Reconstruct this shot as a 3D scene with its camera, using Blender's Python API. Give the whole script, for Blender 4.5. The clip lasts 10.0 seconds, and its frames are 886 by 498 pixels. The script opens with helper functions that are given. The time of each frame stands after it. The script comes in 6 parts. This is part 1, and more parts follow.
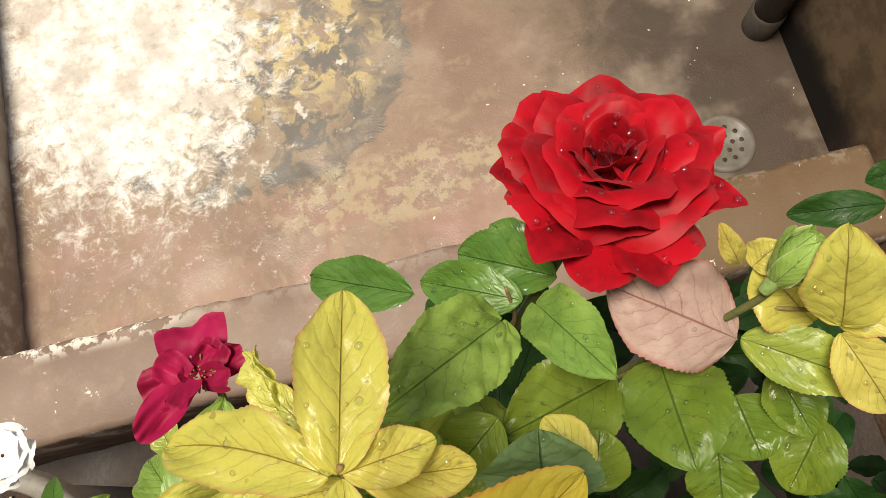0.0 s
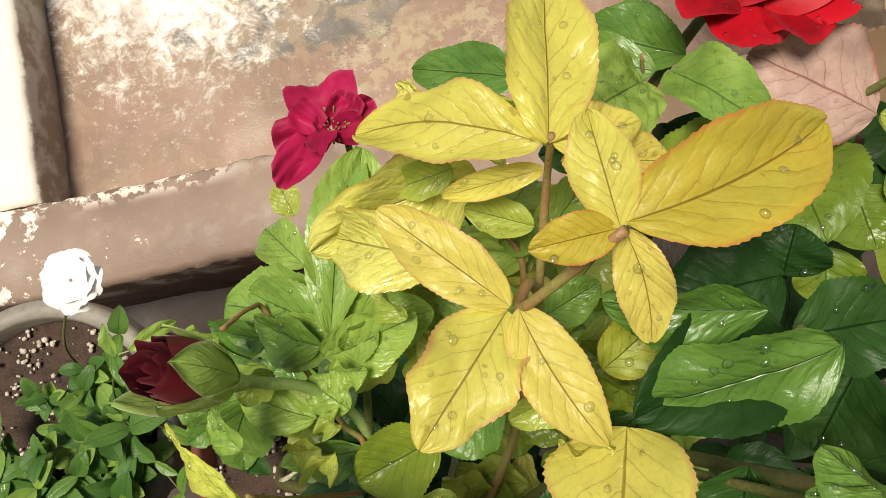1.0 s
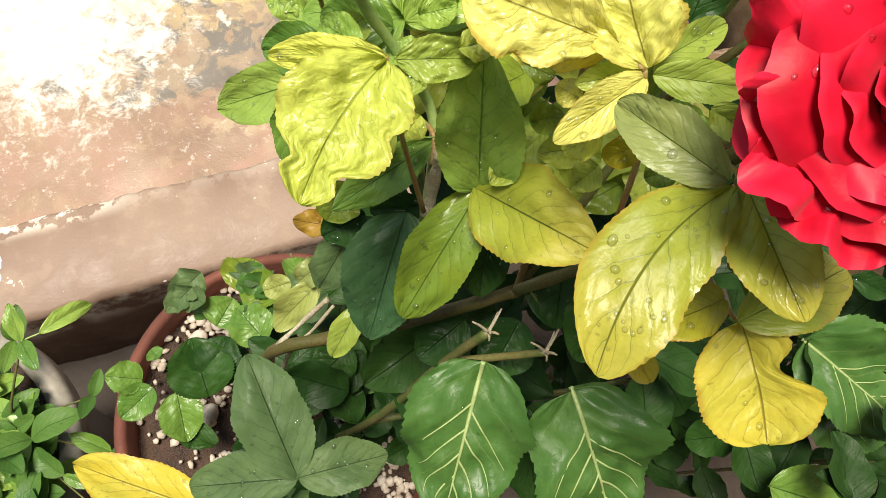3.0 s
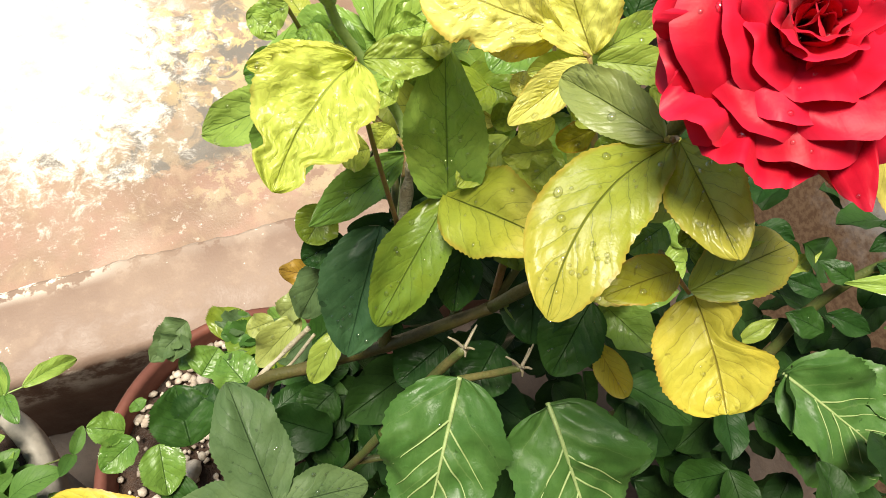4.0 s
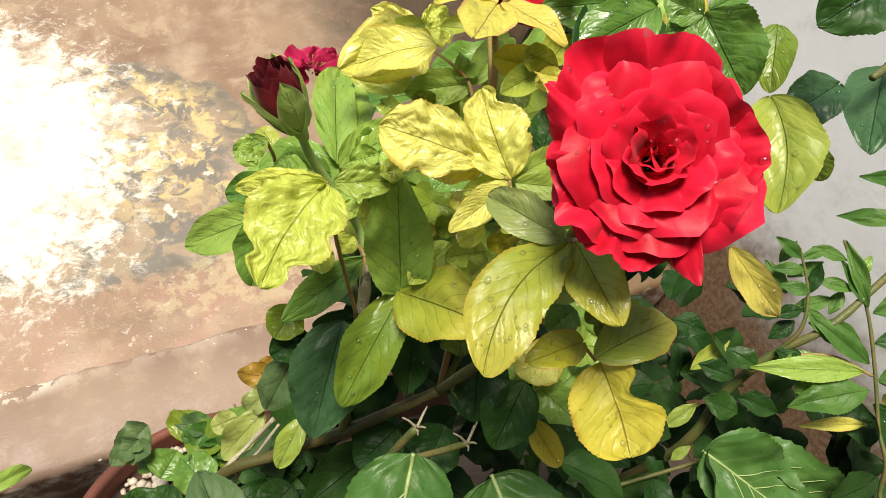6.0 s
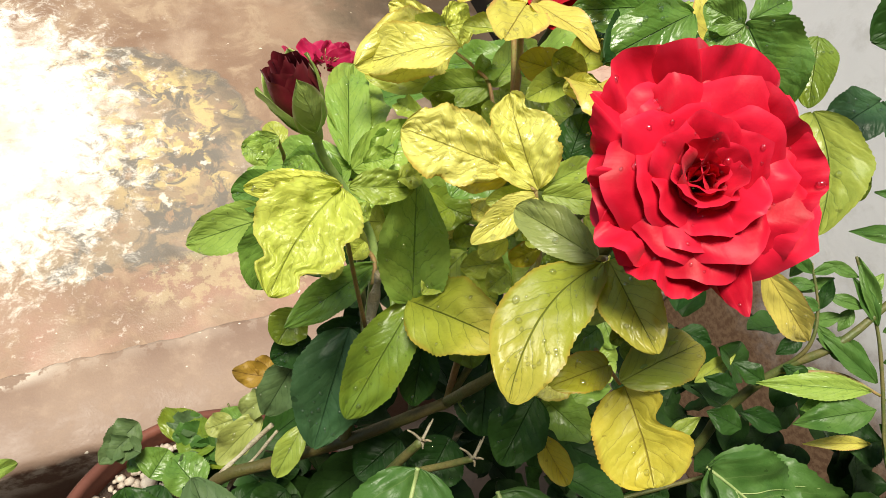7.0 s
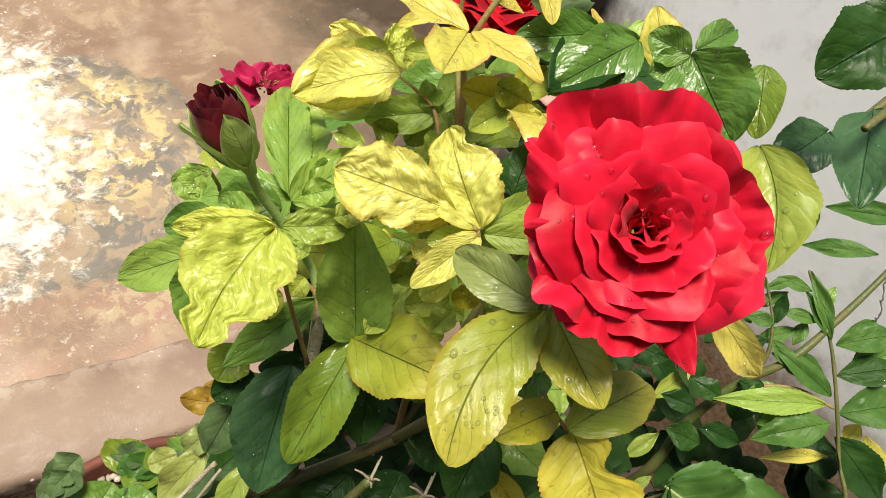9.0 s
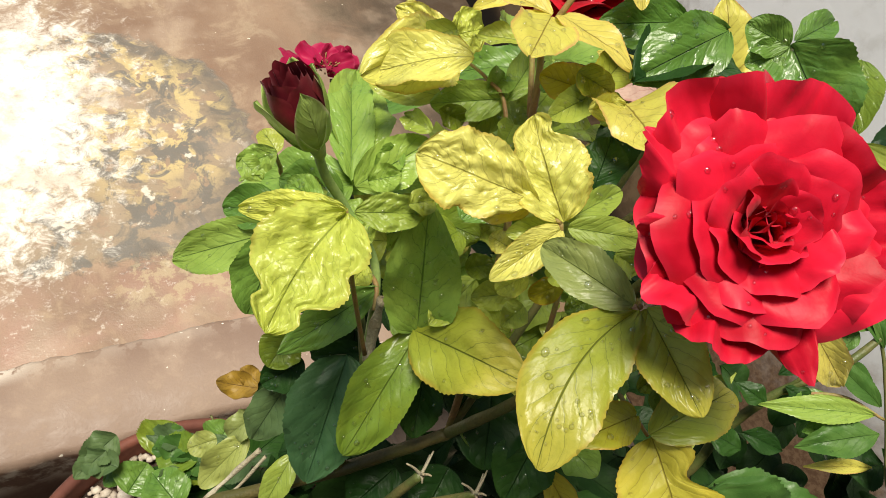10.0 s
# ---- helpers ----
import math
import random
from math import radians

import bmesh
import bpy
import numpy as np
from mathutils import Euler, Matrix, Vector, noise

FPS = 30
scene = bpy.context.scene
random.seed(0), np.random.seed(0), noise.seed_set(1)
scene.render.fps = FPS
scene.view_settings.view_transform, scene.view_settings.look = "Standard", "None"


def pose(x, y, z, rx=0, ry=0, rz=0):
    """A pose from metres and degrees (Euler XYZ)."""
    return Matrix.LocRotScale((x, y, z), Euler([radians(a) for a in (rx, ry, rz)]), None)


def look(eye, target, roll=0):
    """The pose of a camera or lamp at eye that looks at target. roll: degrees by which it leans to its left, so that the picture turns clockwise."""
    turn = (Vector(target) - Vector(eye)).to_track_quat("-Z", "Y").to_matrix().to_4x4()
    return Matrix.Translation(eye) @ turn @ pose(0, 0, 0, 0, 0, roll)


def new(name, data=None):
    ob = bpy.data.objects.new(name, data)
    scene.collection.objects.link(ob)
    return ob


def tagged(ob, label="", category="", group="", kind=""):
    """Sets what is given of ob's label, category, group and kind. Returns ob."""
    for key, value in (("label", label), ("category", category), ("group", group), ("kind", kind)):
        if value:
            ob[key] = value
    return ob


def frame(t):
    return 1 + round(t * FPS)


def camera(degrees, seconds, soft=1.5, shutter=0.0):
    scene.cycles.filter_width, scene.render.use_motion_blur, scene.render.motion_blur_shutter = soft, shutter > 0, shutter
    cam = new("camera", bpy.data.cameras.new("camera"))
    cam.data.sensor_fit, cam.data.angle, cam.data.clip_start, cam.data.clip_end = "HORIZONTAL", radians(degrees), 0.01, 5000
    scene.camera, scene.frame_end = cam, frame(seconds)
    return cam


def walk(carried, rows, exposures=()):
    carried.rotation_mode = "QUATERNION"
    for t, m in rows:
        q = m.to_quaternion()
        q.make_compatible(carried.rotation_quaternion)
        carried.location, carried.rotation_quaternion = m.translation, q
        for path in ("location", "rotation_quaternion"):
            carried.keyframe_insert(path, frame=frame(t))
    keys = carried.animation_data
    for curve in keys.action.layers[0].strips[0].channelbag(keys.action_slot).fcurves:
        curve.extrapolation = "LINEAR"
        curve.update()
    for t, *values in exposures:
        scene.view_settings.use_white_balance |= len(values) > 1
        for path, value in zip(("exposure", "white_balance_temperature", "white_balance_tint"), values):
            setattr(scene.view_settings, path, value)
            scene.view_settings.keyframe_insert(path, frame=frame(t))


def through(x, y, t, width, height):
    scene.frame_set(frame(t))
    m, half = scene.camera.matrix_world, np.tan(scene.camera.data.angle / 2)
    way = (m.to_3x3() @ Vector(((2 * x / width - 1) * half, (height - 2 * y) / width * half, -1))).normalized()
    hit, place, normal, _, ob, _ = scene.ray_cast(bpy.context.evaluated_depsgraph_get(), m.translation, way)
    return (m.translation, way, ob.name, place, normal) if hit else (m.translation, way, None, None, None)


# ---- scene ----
cam = camera(63.2, 10.0, soft=0.32)
# seconds, eye, target, roll
PATH = [
    (0, (0.11, 0.261, 1.17), (0.136, 0.772, -0.763), -11.0),
    (0.5, (0.099, 0.253, 1.163), (0.085, 0.69, -0.789), -15.1),
    (1, (0.044, 0.214, 1.158), (-0.02, 0.47, -0.825), -25.6),
    (1.5, (0.006, 0.179, 1.155), (0.022, 0.394, -0.834), -7.6),
    (2, (-0.045, 0.114, 1.161), (0.145, 0.436, -0.804), 18.0),
    (2.5, (-0.084, 0.081, 1.145), (0.283, 0.445, -0.787), 29.8),
    (2.7, (-0.093, 0.068, 1.136), (0.322, 0.503, -0.772), 26.2),
    (3.8, (-0.1, 0.019, 1.12), (0.406, 0.672, -0.701), 19.5),
    (4, (-0.1, 0.013, 1.126), (0.43, 0.734, -0.663), 17.9),
    (4.5, (-0.1, 0.004, 1.152), (0.487, 0.835, -0.57), 15.8),
    (5, (-0.109, -0.008, 1.169), (0.566, 0.877, -0.492), 17.3),
    (5.5, (-0.125, -0.02, 1.176), (0.608, 0.902, -0.44), 18.1),
    (6.8, (-0.125, -0.006, 1.168), (0.635, 0.911, -0.439), 20.7),
    (7, (-0.128, -0.001, 1.164), (0.638, 0.899, -0.45), 21.9),
    (7.5, (-0.127, 0.006, 1.161), (0.654, 0.897, -0.451), 23.0),
    (8, (-0.123, 0.008, 1.161), (0.688, 0.883, -0.445), 24.2),
    (8.5, (-0.113, 0.011, 1.162), (0.73, 0.869, -0.436), 25.3),
    (9, (-0.11, 0.014, 1.164), (0.742, 0.881, -0.424), 24.4),
    (9.5, (-0.109, 0.025, 1.162), (0.744, 0.871, -0.437), 25.9),
    (10, (-0.126, 0.028, 1.149), (0.678, 0.893, -0.464), 25.2),
]

# seconds, stops, kelvin, tint
LOOK = [(0.0, 0.26, 7100, 8), (1.0, 0.34, 7100, 8), (2.0, 0.62, 7100, 8), (2.7, 0.76, 7100, 8), (4.0, 0.96, 7100, 6), (5.0, 0.80, 7100, 6), (8.0, 0.70, 7100, 6), (9.0, 0.70, 7100, 6), (10.0, 0.55, 7100, 6)]
walk(cam, [(t, look(eye, target, roll)) for t, eye, target, roll in PATH], LOOK)

# ---- light ----
SUN = Vector((-0.20, 0.05, 0.95)).normalized()
world = bpy.data.worlds.new("sky")
scene.world = world
world.use_nodes = True
sky = world.node_tree.nodes.new("ShaderNodeTexSky")
sky.sky_type, sky.sun_disc = "NISHITA", False
sky.sun_elevation = math.asin(SUN.z)
sky.sun_rotation = math.atan2(SUN.x, SUN.y)
world.node_tree.links.new(sky.outputs[0], world.node_tree.nodes["Background"].inputs[0])
world.node_tree.nodes["Background"].inputs[1].default_value = 0.072
sun = new("sun", bpy.data.lights.new("sun", "SUN"))
sun.data.energy, sun.data.angle, sun.data.color = 4.1, radians(20), (1.0, 0.95, 0.87)
sun.matrix_world = look(SUN * 8, (0, 0, 0))


# ---- materials ----
class Nodes:
    """A small builder for procedural materials."""

    def __init__(self, name):
        self.mat = bpy.data.materials.new(name)
        self.mat.use_nodes = True
        self.tree = self.mat.node_tree
        self.bsdf = self.tree.nodes["Principled BSDF"]
        self.out = self.tree.nodes["Material Output"]

    def node(self, kind, **values):
        n = self.tree.nodes.new("ShaderNode" + kind)
        for k, v in values.items():
            if k == "operation":
                n.operation = v
            elif k == "data_type":
                n.data_type = v
            elif k == "blend_type":
                n.blend_type = v
        return n

    def put(self, value, socket):
        if isinstance(value, bpy.types.NodeSocket):
            self.tree.links.new(value, socket)
        elif isinstance(value, (tuple, list)) and len(value) == 3 and socket.type == "RGBA":
            socket.default_value = (*value, 1)
        else:
            socket.default_value = value

    def math(self, op, a, b=0.0, c=0.0, clamp=False):
        n = self.node("Math", operation=op)
        n.use_clamp = clamp
        for i, v in enumerate((a, b, c)):
            self.put(v, n.inputs[i])
        return n.outputs[0]

    def step(self, v, lo, hi, a=0.0, b=1.0):
        n = self.tree.nodes.new("ShaderNodeMapRange")
        n.interpolation_type = "SMOOTHSTEP"
        for i, x in enumerate((v, lo, hi, a, b)):
            self.put(x, n.inputs[i])
        return n.outputs[0]

    def mix(self, f, a, b, blend="MIX"):
        n = self.node("Mix", data_type="RGBA", blend_type=blend)
        self.put(f, n.inputs[0])
        self.put(a, n.inputs[6])
        self.put(b, n.inputs[7])
        return n.outputs[2]

    def noise(self, vec, scale, detail=4.0, rough=0.55, distort=0.0):
        n = self.node("TexNoise")
        self.put(vec, n.inputs["Vector"])
        n.inputs["Scale"].default_value, n.inputs["Detail"].default_value = scale, detail
        n.inputs["Roughness"].default_value, n.inputs["Distortion"].default_value = rough, distort
        return n.outputs[0]

    def voronoi(self, vec, scale, feature="F1"):
        n = self.node("TexVoronoi")
        n.feature = feature
        self.put(vec, n.inputs["Vector"])
        n.inputs["Scale"].default_value = scale
        return n.outputs[0]

    def coords(self):
        return self.node("TexCoord").outputs["Object"]

    def uv(self):
        s = self.node("SeparateXYZ")
        self.put(self.node("TexCoord").outputs["UV"], s.inputs[0])
        return s.outputs[0], s.outputs[1]

    def split(self, vec):
        s = self.node("SeparateXYZ")
        self.put(vec, s.inputs[0])
        return s.outputs[0], s.outputs[1], s.outputs[2]

    def shifted(self, vec):
        """The coordinates moved by the object's own random number."""
        r = self.node("ObjectInfo").outputs["Random"]
        m = self.node("VectorMath", operation="ADD")
        c = self.node("CombineXYZ")
        for i, k in enumerate((37.0, 11.0, 23.0)):
            self.put(self.math("MULTIPLY", r, k), c.inputs[i])
        self.put(vec, m.inputs[0])
        self.put(c.outputs[0], m.inputs[1])
        return m.outputs[0], r

    def bump(self, height, strength, distance):
        n = self.node("Bump")
        self.put(height, n.inputs["Height"])
        n.inputs["Strength"].default_value, n.inputs["Distance"].default_value = strength, distance
        return n.outputs[0]

    def done(self, color, rough, normal=None, spec=0.5):
        self.put(color, self.bsdf.inputs["Base Color"])
        self.put(rough, self.bsdf.inputs["Roughness"])
        self.bsdf.inputs["Specular IOR Level"].default_value = spec
        if normal is not None:
            self.put(normal, self.bsdf.inputs["Normal"])
        return self.mat

    def glow_through(self, color, share):
        """Part of the light passes through a thin sheet."""
        t = self.node("BsdfTranslucent")
        self.put(color, t.inputs[0])
        m = self.node("MixShader")
        self.put(share, m.inputs[0])
        self.put(self.bsdf.outputs[0], m.inputs[1])
        self.put(t.outputs[0], m.inputs[2])
        self.put(m.outputs[0], self.out.inputs[0])
        return self.mat


def plain(name, color, other, scale, rough=0.7, relief=0.3, spec=0.4):
    n = Nodes(name)
    c = n.coords()
    a, b = n.noise(c, scale, 5), n.noise(c, scale * 9, 4)
    col = n.mix(n.step(a, 0.35, 0.68), color, other)
    col = n.mix(n.math("MULTIPLY", n.step(b, 0.4, 0.75), 0.45), col, tuple(x * 0.55 for x in color))
    return n.done(col, n.step(a, 0.3, 0.7, rough - 0.1, rough + 0.12), n.bump(b, relief, 0.002), spec)


def leaf_material(name, main, other, vein, rough=0.34, through=0.28, edge=None, veins=7.0, sharp=1.0, gloss=0.4, wander=0.9, pucker=0.12, tip=None):
    """A leaf blade: mottled colour, midrib, side veins, a fine net between them, and the relief of all three."""
    n = Nodes(name)
    u, v = n.uv()
    c, r = n.shifted(n.coords())
    across = n.math("MULTIPLY_ADD", v, 2.0, -1.0)
    side = n.math("ABSOLUTE", across)
    big, mid, fine = n.noise(c, 45, 3), n.noise(c, 130, 4, 0.6), n.noise(c, 520, 3)
    wob = n.math("MULTIPLY_ADD", n.noise(c, 110, 3, 0.6), wander, -0.5 * wander)
    col = n.mix(n.step(n.math("MULTIPLY_ADD", r, 0.6, n.math("MULTIPLY_ADD", big, 1.2, -0.35)), 0.25, 0.8), main, other)
    if tip:
        col = n.mix(n.math("MULTIPLY", n.step(n.math("ADD", u, n.math("MULTIPLY_ADD", big, 0.5, -0.25)), 0.35, 0.95), 0.8), col, tip)
    col = n.mix(n.math("MULTIPLY", n.step(mid, 0.45, 0.7), 0.12), col, tuple(x * 0.62 for x in main))
    col = n.mix(n.math("MULTIPLY", n.step(fine, 0.45, 0.7), 0.15), col, tuple(x * 0.7 for x in main))
    half = n.math("MULTIPLY", n.math("GREATER_THAN", across, 0.0), 0.5)
    w = n.math("ADD", n.math("SUBTRACT", n.math("MULTIPLY", u, veins), n.math("MULTIPLY", side, veins * 0.343)), n.math("ADD", wob, half))
    lat = n.math("ABSOLUTE", n.math("SUBTRACT", n.math("FRACT", n.math("ADD", w, 0.5)), 0.5))
    fade = n.step(n.math("ADD", side, n.math("MULTIPLY_ADD", n.noise(c, 85, 2), 1.2, -0.6)), 0.55, 0.95, 1.0, 0.0)
    thin = n.math("MULTIPLY_ADD", side, -0.030, 0.046)
    lat_line = n.math("MULTIPLY", n.step(lat, 0.0, thin, 1.0, 0.0), fade)
    mid_line = n.step(side, 0.0, 0.030, 1.0, 0.0)
    # the fine net, drawn out along the side veins
    net = n.node("CombineXYZ")
    n.put(n.math("MULTIPLY_ADD", w, 1.5, n.math("MULTIPLY", mid, 1.1)), net.inputs[0])
    n.put(n.math("MULTIPLY_ADD", across, 3.6, n.math("MULTIPLY", mid, 1.0)), net.inputs[1])
    n.put(n.math("MULTIPLY", r, 40.0), net.inputs[2])
    web = n.voronoi(net.outputs[0], 1.0, "DISTANCE_TO_EDGE")
    cell = n.math("MULTIPLY", n.step(web, 0.0, 0.05, 1.0, 0.0), n.step(n.noise(c, 60, 2), 0.40, 0.6, 0.3, 1.0))
    green = n.math("MULTIPLY", n.step(lat, 0.0, 0.22, 1.0, 0.0), n.step(side, 0.55, 1.0, 0.6, 0.0))
    col = n.mix(n.math("MULTIPLY", green, 0.12 * sharp), col, vein)
    col = n.mix(n.math("MULTIPLY", n.step(side, 0.0, 0.3, 1.0, 0.0), 0.12 * sharp), col, vein)
    col = n.mix(n.math("MULTIPLY", cell, (0.5 if pucker > 0.33 else 0.2) * sharp), col, vein)
    col = n.mix(n.math("MULTIPLY", n.math("MAXIMUM", n.math("MULTIPLY", lat_line, 0.85), mid_line), 0.85 * sharp), col, vein)
    if edge:
        rag = n.math("ADD", side, n.math("MULTIPLY_ADD", big, 0.3, -0.15))
        col = n.mix(n.math("MULTIPLY", n.step(rag, 0.86, 1.05), 0.8), col, edge)
    spot = n.step(n.noise(c, 150, 2, 0.5), 0.71, 0.74)
    col = n.mix(n.math("MULTIPLY", spot, 0.5), col, tuple(x * 0.3 for x in main))
    height = n.math("SUBTRACT", n.math("MULTIPLY", n.step(lat, 0.0, 0.22), 0.09), n.math("MULTIPLY", mid_line, 0.9))
    height = n.math("ADD", height, n.math("MULTIPLY", n.step(web, 0.0, 0.45), pucker * (1.1 if pucker > 0.33 else 0.6)))
    height = n.math("ADD", height, n.math("ADD", n.math("MULTIPLY", fine, 0.06), n.math("MULTIPLY", mid, 0.35)))
    n.done(col, n.step(big, 0.3, 0.7, rough - 0.10, rough + 0.14), n.bump(height, 0.6, 0.0016), gloss)
    return n.glow_through(col, through)


def petal_material(name, main, deep, rim, through=0.25, rough=0.5):
    n = Nodes(name)
    u, v = n.uv()
    c, r = n.shifted(n.coords())
    big, fine = n.noise(c, 60, 3), n.noise(c, 500, 2)
    col = n.mix(n.step(n.math("ADD", n.math("MULTIPLY", big, 0.8), n.math("MULTIPLY", r, 0.3)), 0.3, 0.85), main, deep)
    streak = n.noise(n.combine_streak(u, v), 1.0, 3)
    col = n.mix(n.math("MULTIPLY", n.step(streak, 0.45, 0.75), 0.09), col, deep)
    col = n.mix(n.math("MULTIPLY", n.step(u, 0.9, 1.0), 0.22), col, rim)
    n.bsdf.inputs["Sheen Weight"].default_value = 0.12
    n.bsdf.inputs["Sheen Tint"].default_value = (1.0, 0.35, 0.4, 1)
    n.done(col, rough, n.bump(n.math("ADD", fine, n.math("MULTIPLY", streak, 0.5)), 0.15, 0.0005), 0.18)
    return n.glow_through(col, through)


def combine_streak(self, u, v):
    c = self.node("CombineXYZ")
    self.put(self.math("MULTIPLY", u, 2.0), c.inputs[0])
    self.put(self.math("MULTIPLY", v, 26.0), c.inputs[1])
    return c.outputs[0]


Nodes.combine_streak = combine_streak

YELLOW = leaf_material("yellow_leaf", (0.80, 0.69, 0.16), (0.74, 0.69, 0.14), (0.36, 0.25, 0.06), edge=(0.66, 0.32, 0.15), through=0.46)
LEMON = leaf_material("lemon_leaf", (0.72, 0.74, 0.14), (0.60, 0.68, 0.13), (0.30, 0.36, 0.06), edge=(0.48, 0.42, 0.08), through=0.40, rough=0.28, pucker=0.38, gloss=0.5)
PALE = leaf_material("pale_yellow_leaf", (0.78, 0.75, 0.20), (0.72, 0.72, 0.16), (0.32, 0.29, 0.06), edge=(0.52, 0.34, 0.05), through=0.38, rough=0.28, pucker=0.34, gloss=0.5)
LIME = leaf_material("lime_leaf", (0.42, 0.48, 0.085), (0.31, 0.41, 0.075), (0.14, 0.21, 0.045), through=0.38)
SPRING = leaf_material("spring_leaf", (0.23, 0.38, 0.075), (0.32, 0.46, 0.09), (0.09, 0.18, 0.04), through=0.34, rough=0.33, gloss=0.4, pucker=0.3)
AMBER = leaf_material("amber_leaf", (0.62, 0.46, 0.055), (0.55, 0.48, 0.07), (0.30, 0.18, 0.03), edge=(0.60, 0.20, 0.06), through=0.4)
MOSS = leaf_material("yellowish_leaf", (0.33, 0.37, 0.045), (0.26, 0.32, 0.042), (0.11, 0.14, 0.025), through=0.34, edge=(0.40, 0.28, 0.04), rough=0.36, gloss=0.38, tip=(0.52, 0.46, 0.08))
OLIVE = leaf_material("olive_leaf", (0.20, 0.265, 0.030), (0.14, 0.225, 0.028), (0.07, 0.11, 0.02), rough=0.33, gloss=0.42, pucker=0.2)
GREEN = leaf_material("green_leaf", (0.100, 0.215, 0.038), (0.155, 0.28, 0.05), (0.035, 0.085, 0.018), rough=0.30, gloss=0.5, pucker=0.25)
# dark green, lowered further to carry the shade cast by leaves above
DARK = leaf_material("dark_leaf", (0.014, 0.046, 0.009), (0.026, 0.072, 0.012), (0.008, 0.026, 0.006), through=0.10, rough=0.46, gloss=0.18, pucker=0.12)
# darker copy for leaves deep inside: their shade is put into the colour
INNER_SHADE = leaf_material("inner_shade_leaf", (0.009, 0.030, 0.006), (0.018, 0.048, 0.009), (0.006, 0.018, 0.004), through=0.08, rough=0.5, gloss=0.15)
GOLD = leaf_material("golden_leaf", (0.58, 0.48, 0.060), (0.50, 0.46, 0.065), (0.20, 0.16, 0.03), edge=(0.38, 0.20, 0.03), rough=0.38, gloss=0.35)
GREY = leaf_material("grey_green_leaf", (0.085, 0.145, 0.058), (0.115, 0.18, 0.068), (0.035, 0.065, 0.026), rough=0.5, gloss=0.2)
PINK = leaf_material("pale_pink_leaf", (0.46, 0.29, 0.26), (0.54, 0.37, 0.31), (0.30, 0.11, 0.10), rough=0.6, edge=(0.38, 0.10, 0.09))
VEINY = leaf_material("veined_leaf", (0.055, 0.140, 0.030), (0.080, 0.180, 0.040), (0.16, 0.25, 0.08), rough=0.40, veins=4.0, sharp=0.6, gloss=0.3, wander=0.25, pucker=0.3)
DARKBLUE = leaf_material("blue_green_leaf", (0.032, 0.088, 0.034), (0.048, 0.112, 0.045), (0.022, 0.062, 0.026), through=0.14, rough=0.42, gloss=0.3)
GREYLIME = leaf_material("dull_lime_leaf", (0.26, 0.31, 0.10), (0.33, 0.37, 0.10), (0.14, 0.18, 0.04), through=0.3, rough=0.45)
AMBERGREEN = leaf_material("amber_green_leaf", (0.40, 0.34, 0.02), (0.33, 0.33, 0.03), (0.18, 0.15, 0.02), through=0.36, edge=(0.42, 0.22, 0.03))
WITHER = leaf_material("withered_leaf", (0.34, 0.21, 0.03), (0.20, 0.12, 0.03), (0.10, 0.05, 0.02), edge=(0.08, 0.04, 0.02), rough=0.6)
HERB = leaf_material("herb_leaf", (0.060, 0.145, 0.030), (0.105, 0.21, 0.045), (0.04, 0.10, 0.02), rough=0.42, gloss=0.22)
RED = petal_material("red_petal", (0.72, 0.012, 0.045), (0.38, 0.001, 0.012), (0.82, 0.05, 0.11), through=0.12, rough=0.45)
CRIMSON = petal_material("crimson_petal", (0.50, 0.004, 0.014), (0.19, 0.0005, 0.004), (0.66, 0.02, 0.035), through=0.14)
WINE = petal_material("wine_petal", (0.15, 0.009, 0.018), (0.07, 0.003, 0.007), (0.30, 0.05, 0.06), through=0.10)
MAGENTA = petal_material("magenta_petal", (0.47, 0.014, 0.085), (0.22, 0.004, 0.03), (0.60, 0.07, 0.16))
YOUNG = plain("young_stem", (0.24, 0.36, 0.11), (0.30, 0.40, 0.13), 60, 0.45, 0.15)
RIB = plain("pale_rib", (0.24, 0.33, 0.12), (0.30, 0.37, 0.15), 60, 0.5, 0.1)
STEM = plain("green_stem", (0.085, 0.11, 0.03), (0.14, 0.12, 0.04), 60, 0.5)
TWIG = plain("reddish_twig", (0.30, 0.16, 0.07), (0.22, 0.22, 0.06), 80, 0.5)
TAN = plain("tan_cane", (0.070, 0.066, 0.018), (0.10, 0.078, 0.026), 60, 0.5)
BARK = plain("dry_cane", (0.42, 0.38, 0.28), (0.30, 0.24, 0.15), 70, 0.8, 0.8)
SEPAL = leaf_material("sepal", (0.32, 0.50, 0.10), (0.40, 0.55, 0.15), (0.22, 0.34, 0.07), edge=(0.74, 0.70, 0.46), sharp=0.25)
TERRACOTTA = plain("terracotta", (0.17, 0.052, 0.032), (0.11, 0.036, 0.025), 14, 0.75, 0.3)
GREY_POT = plain("grey_pot", (0.23, 0.205, 0.17), (0.30, 0.275, 0.235), 12, 0.6, 0.3)
SOIL = plain("wet_soil", (0.034, 0.017, 0.010), (0.070, 0.036, 0.021), 55, 0.55, 1.0)
STONE = plain("pale_pebble", (0.60, 0.53, 0.45), (0.34, 0.27, 0.21), 60, 0.7)


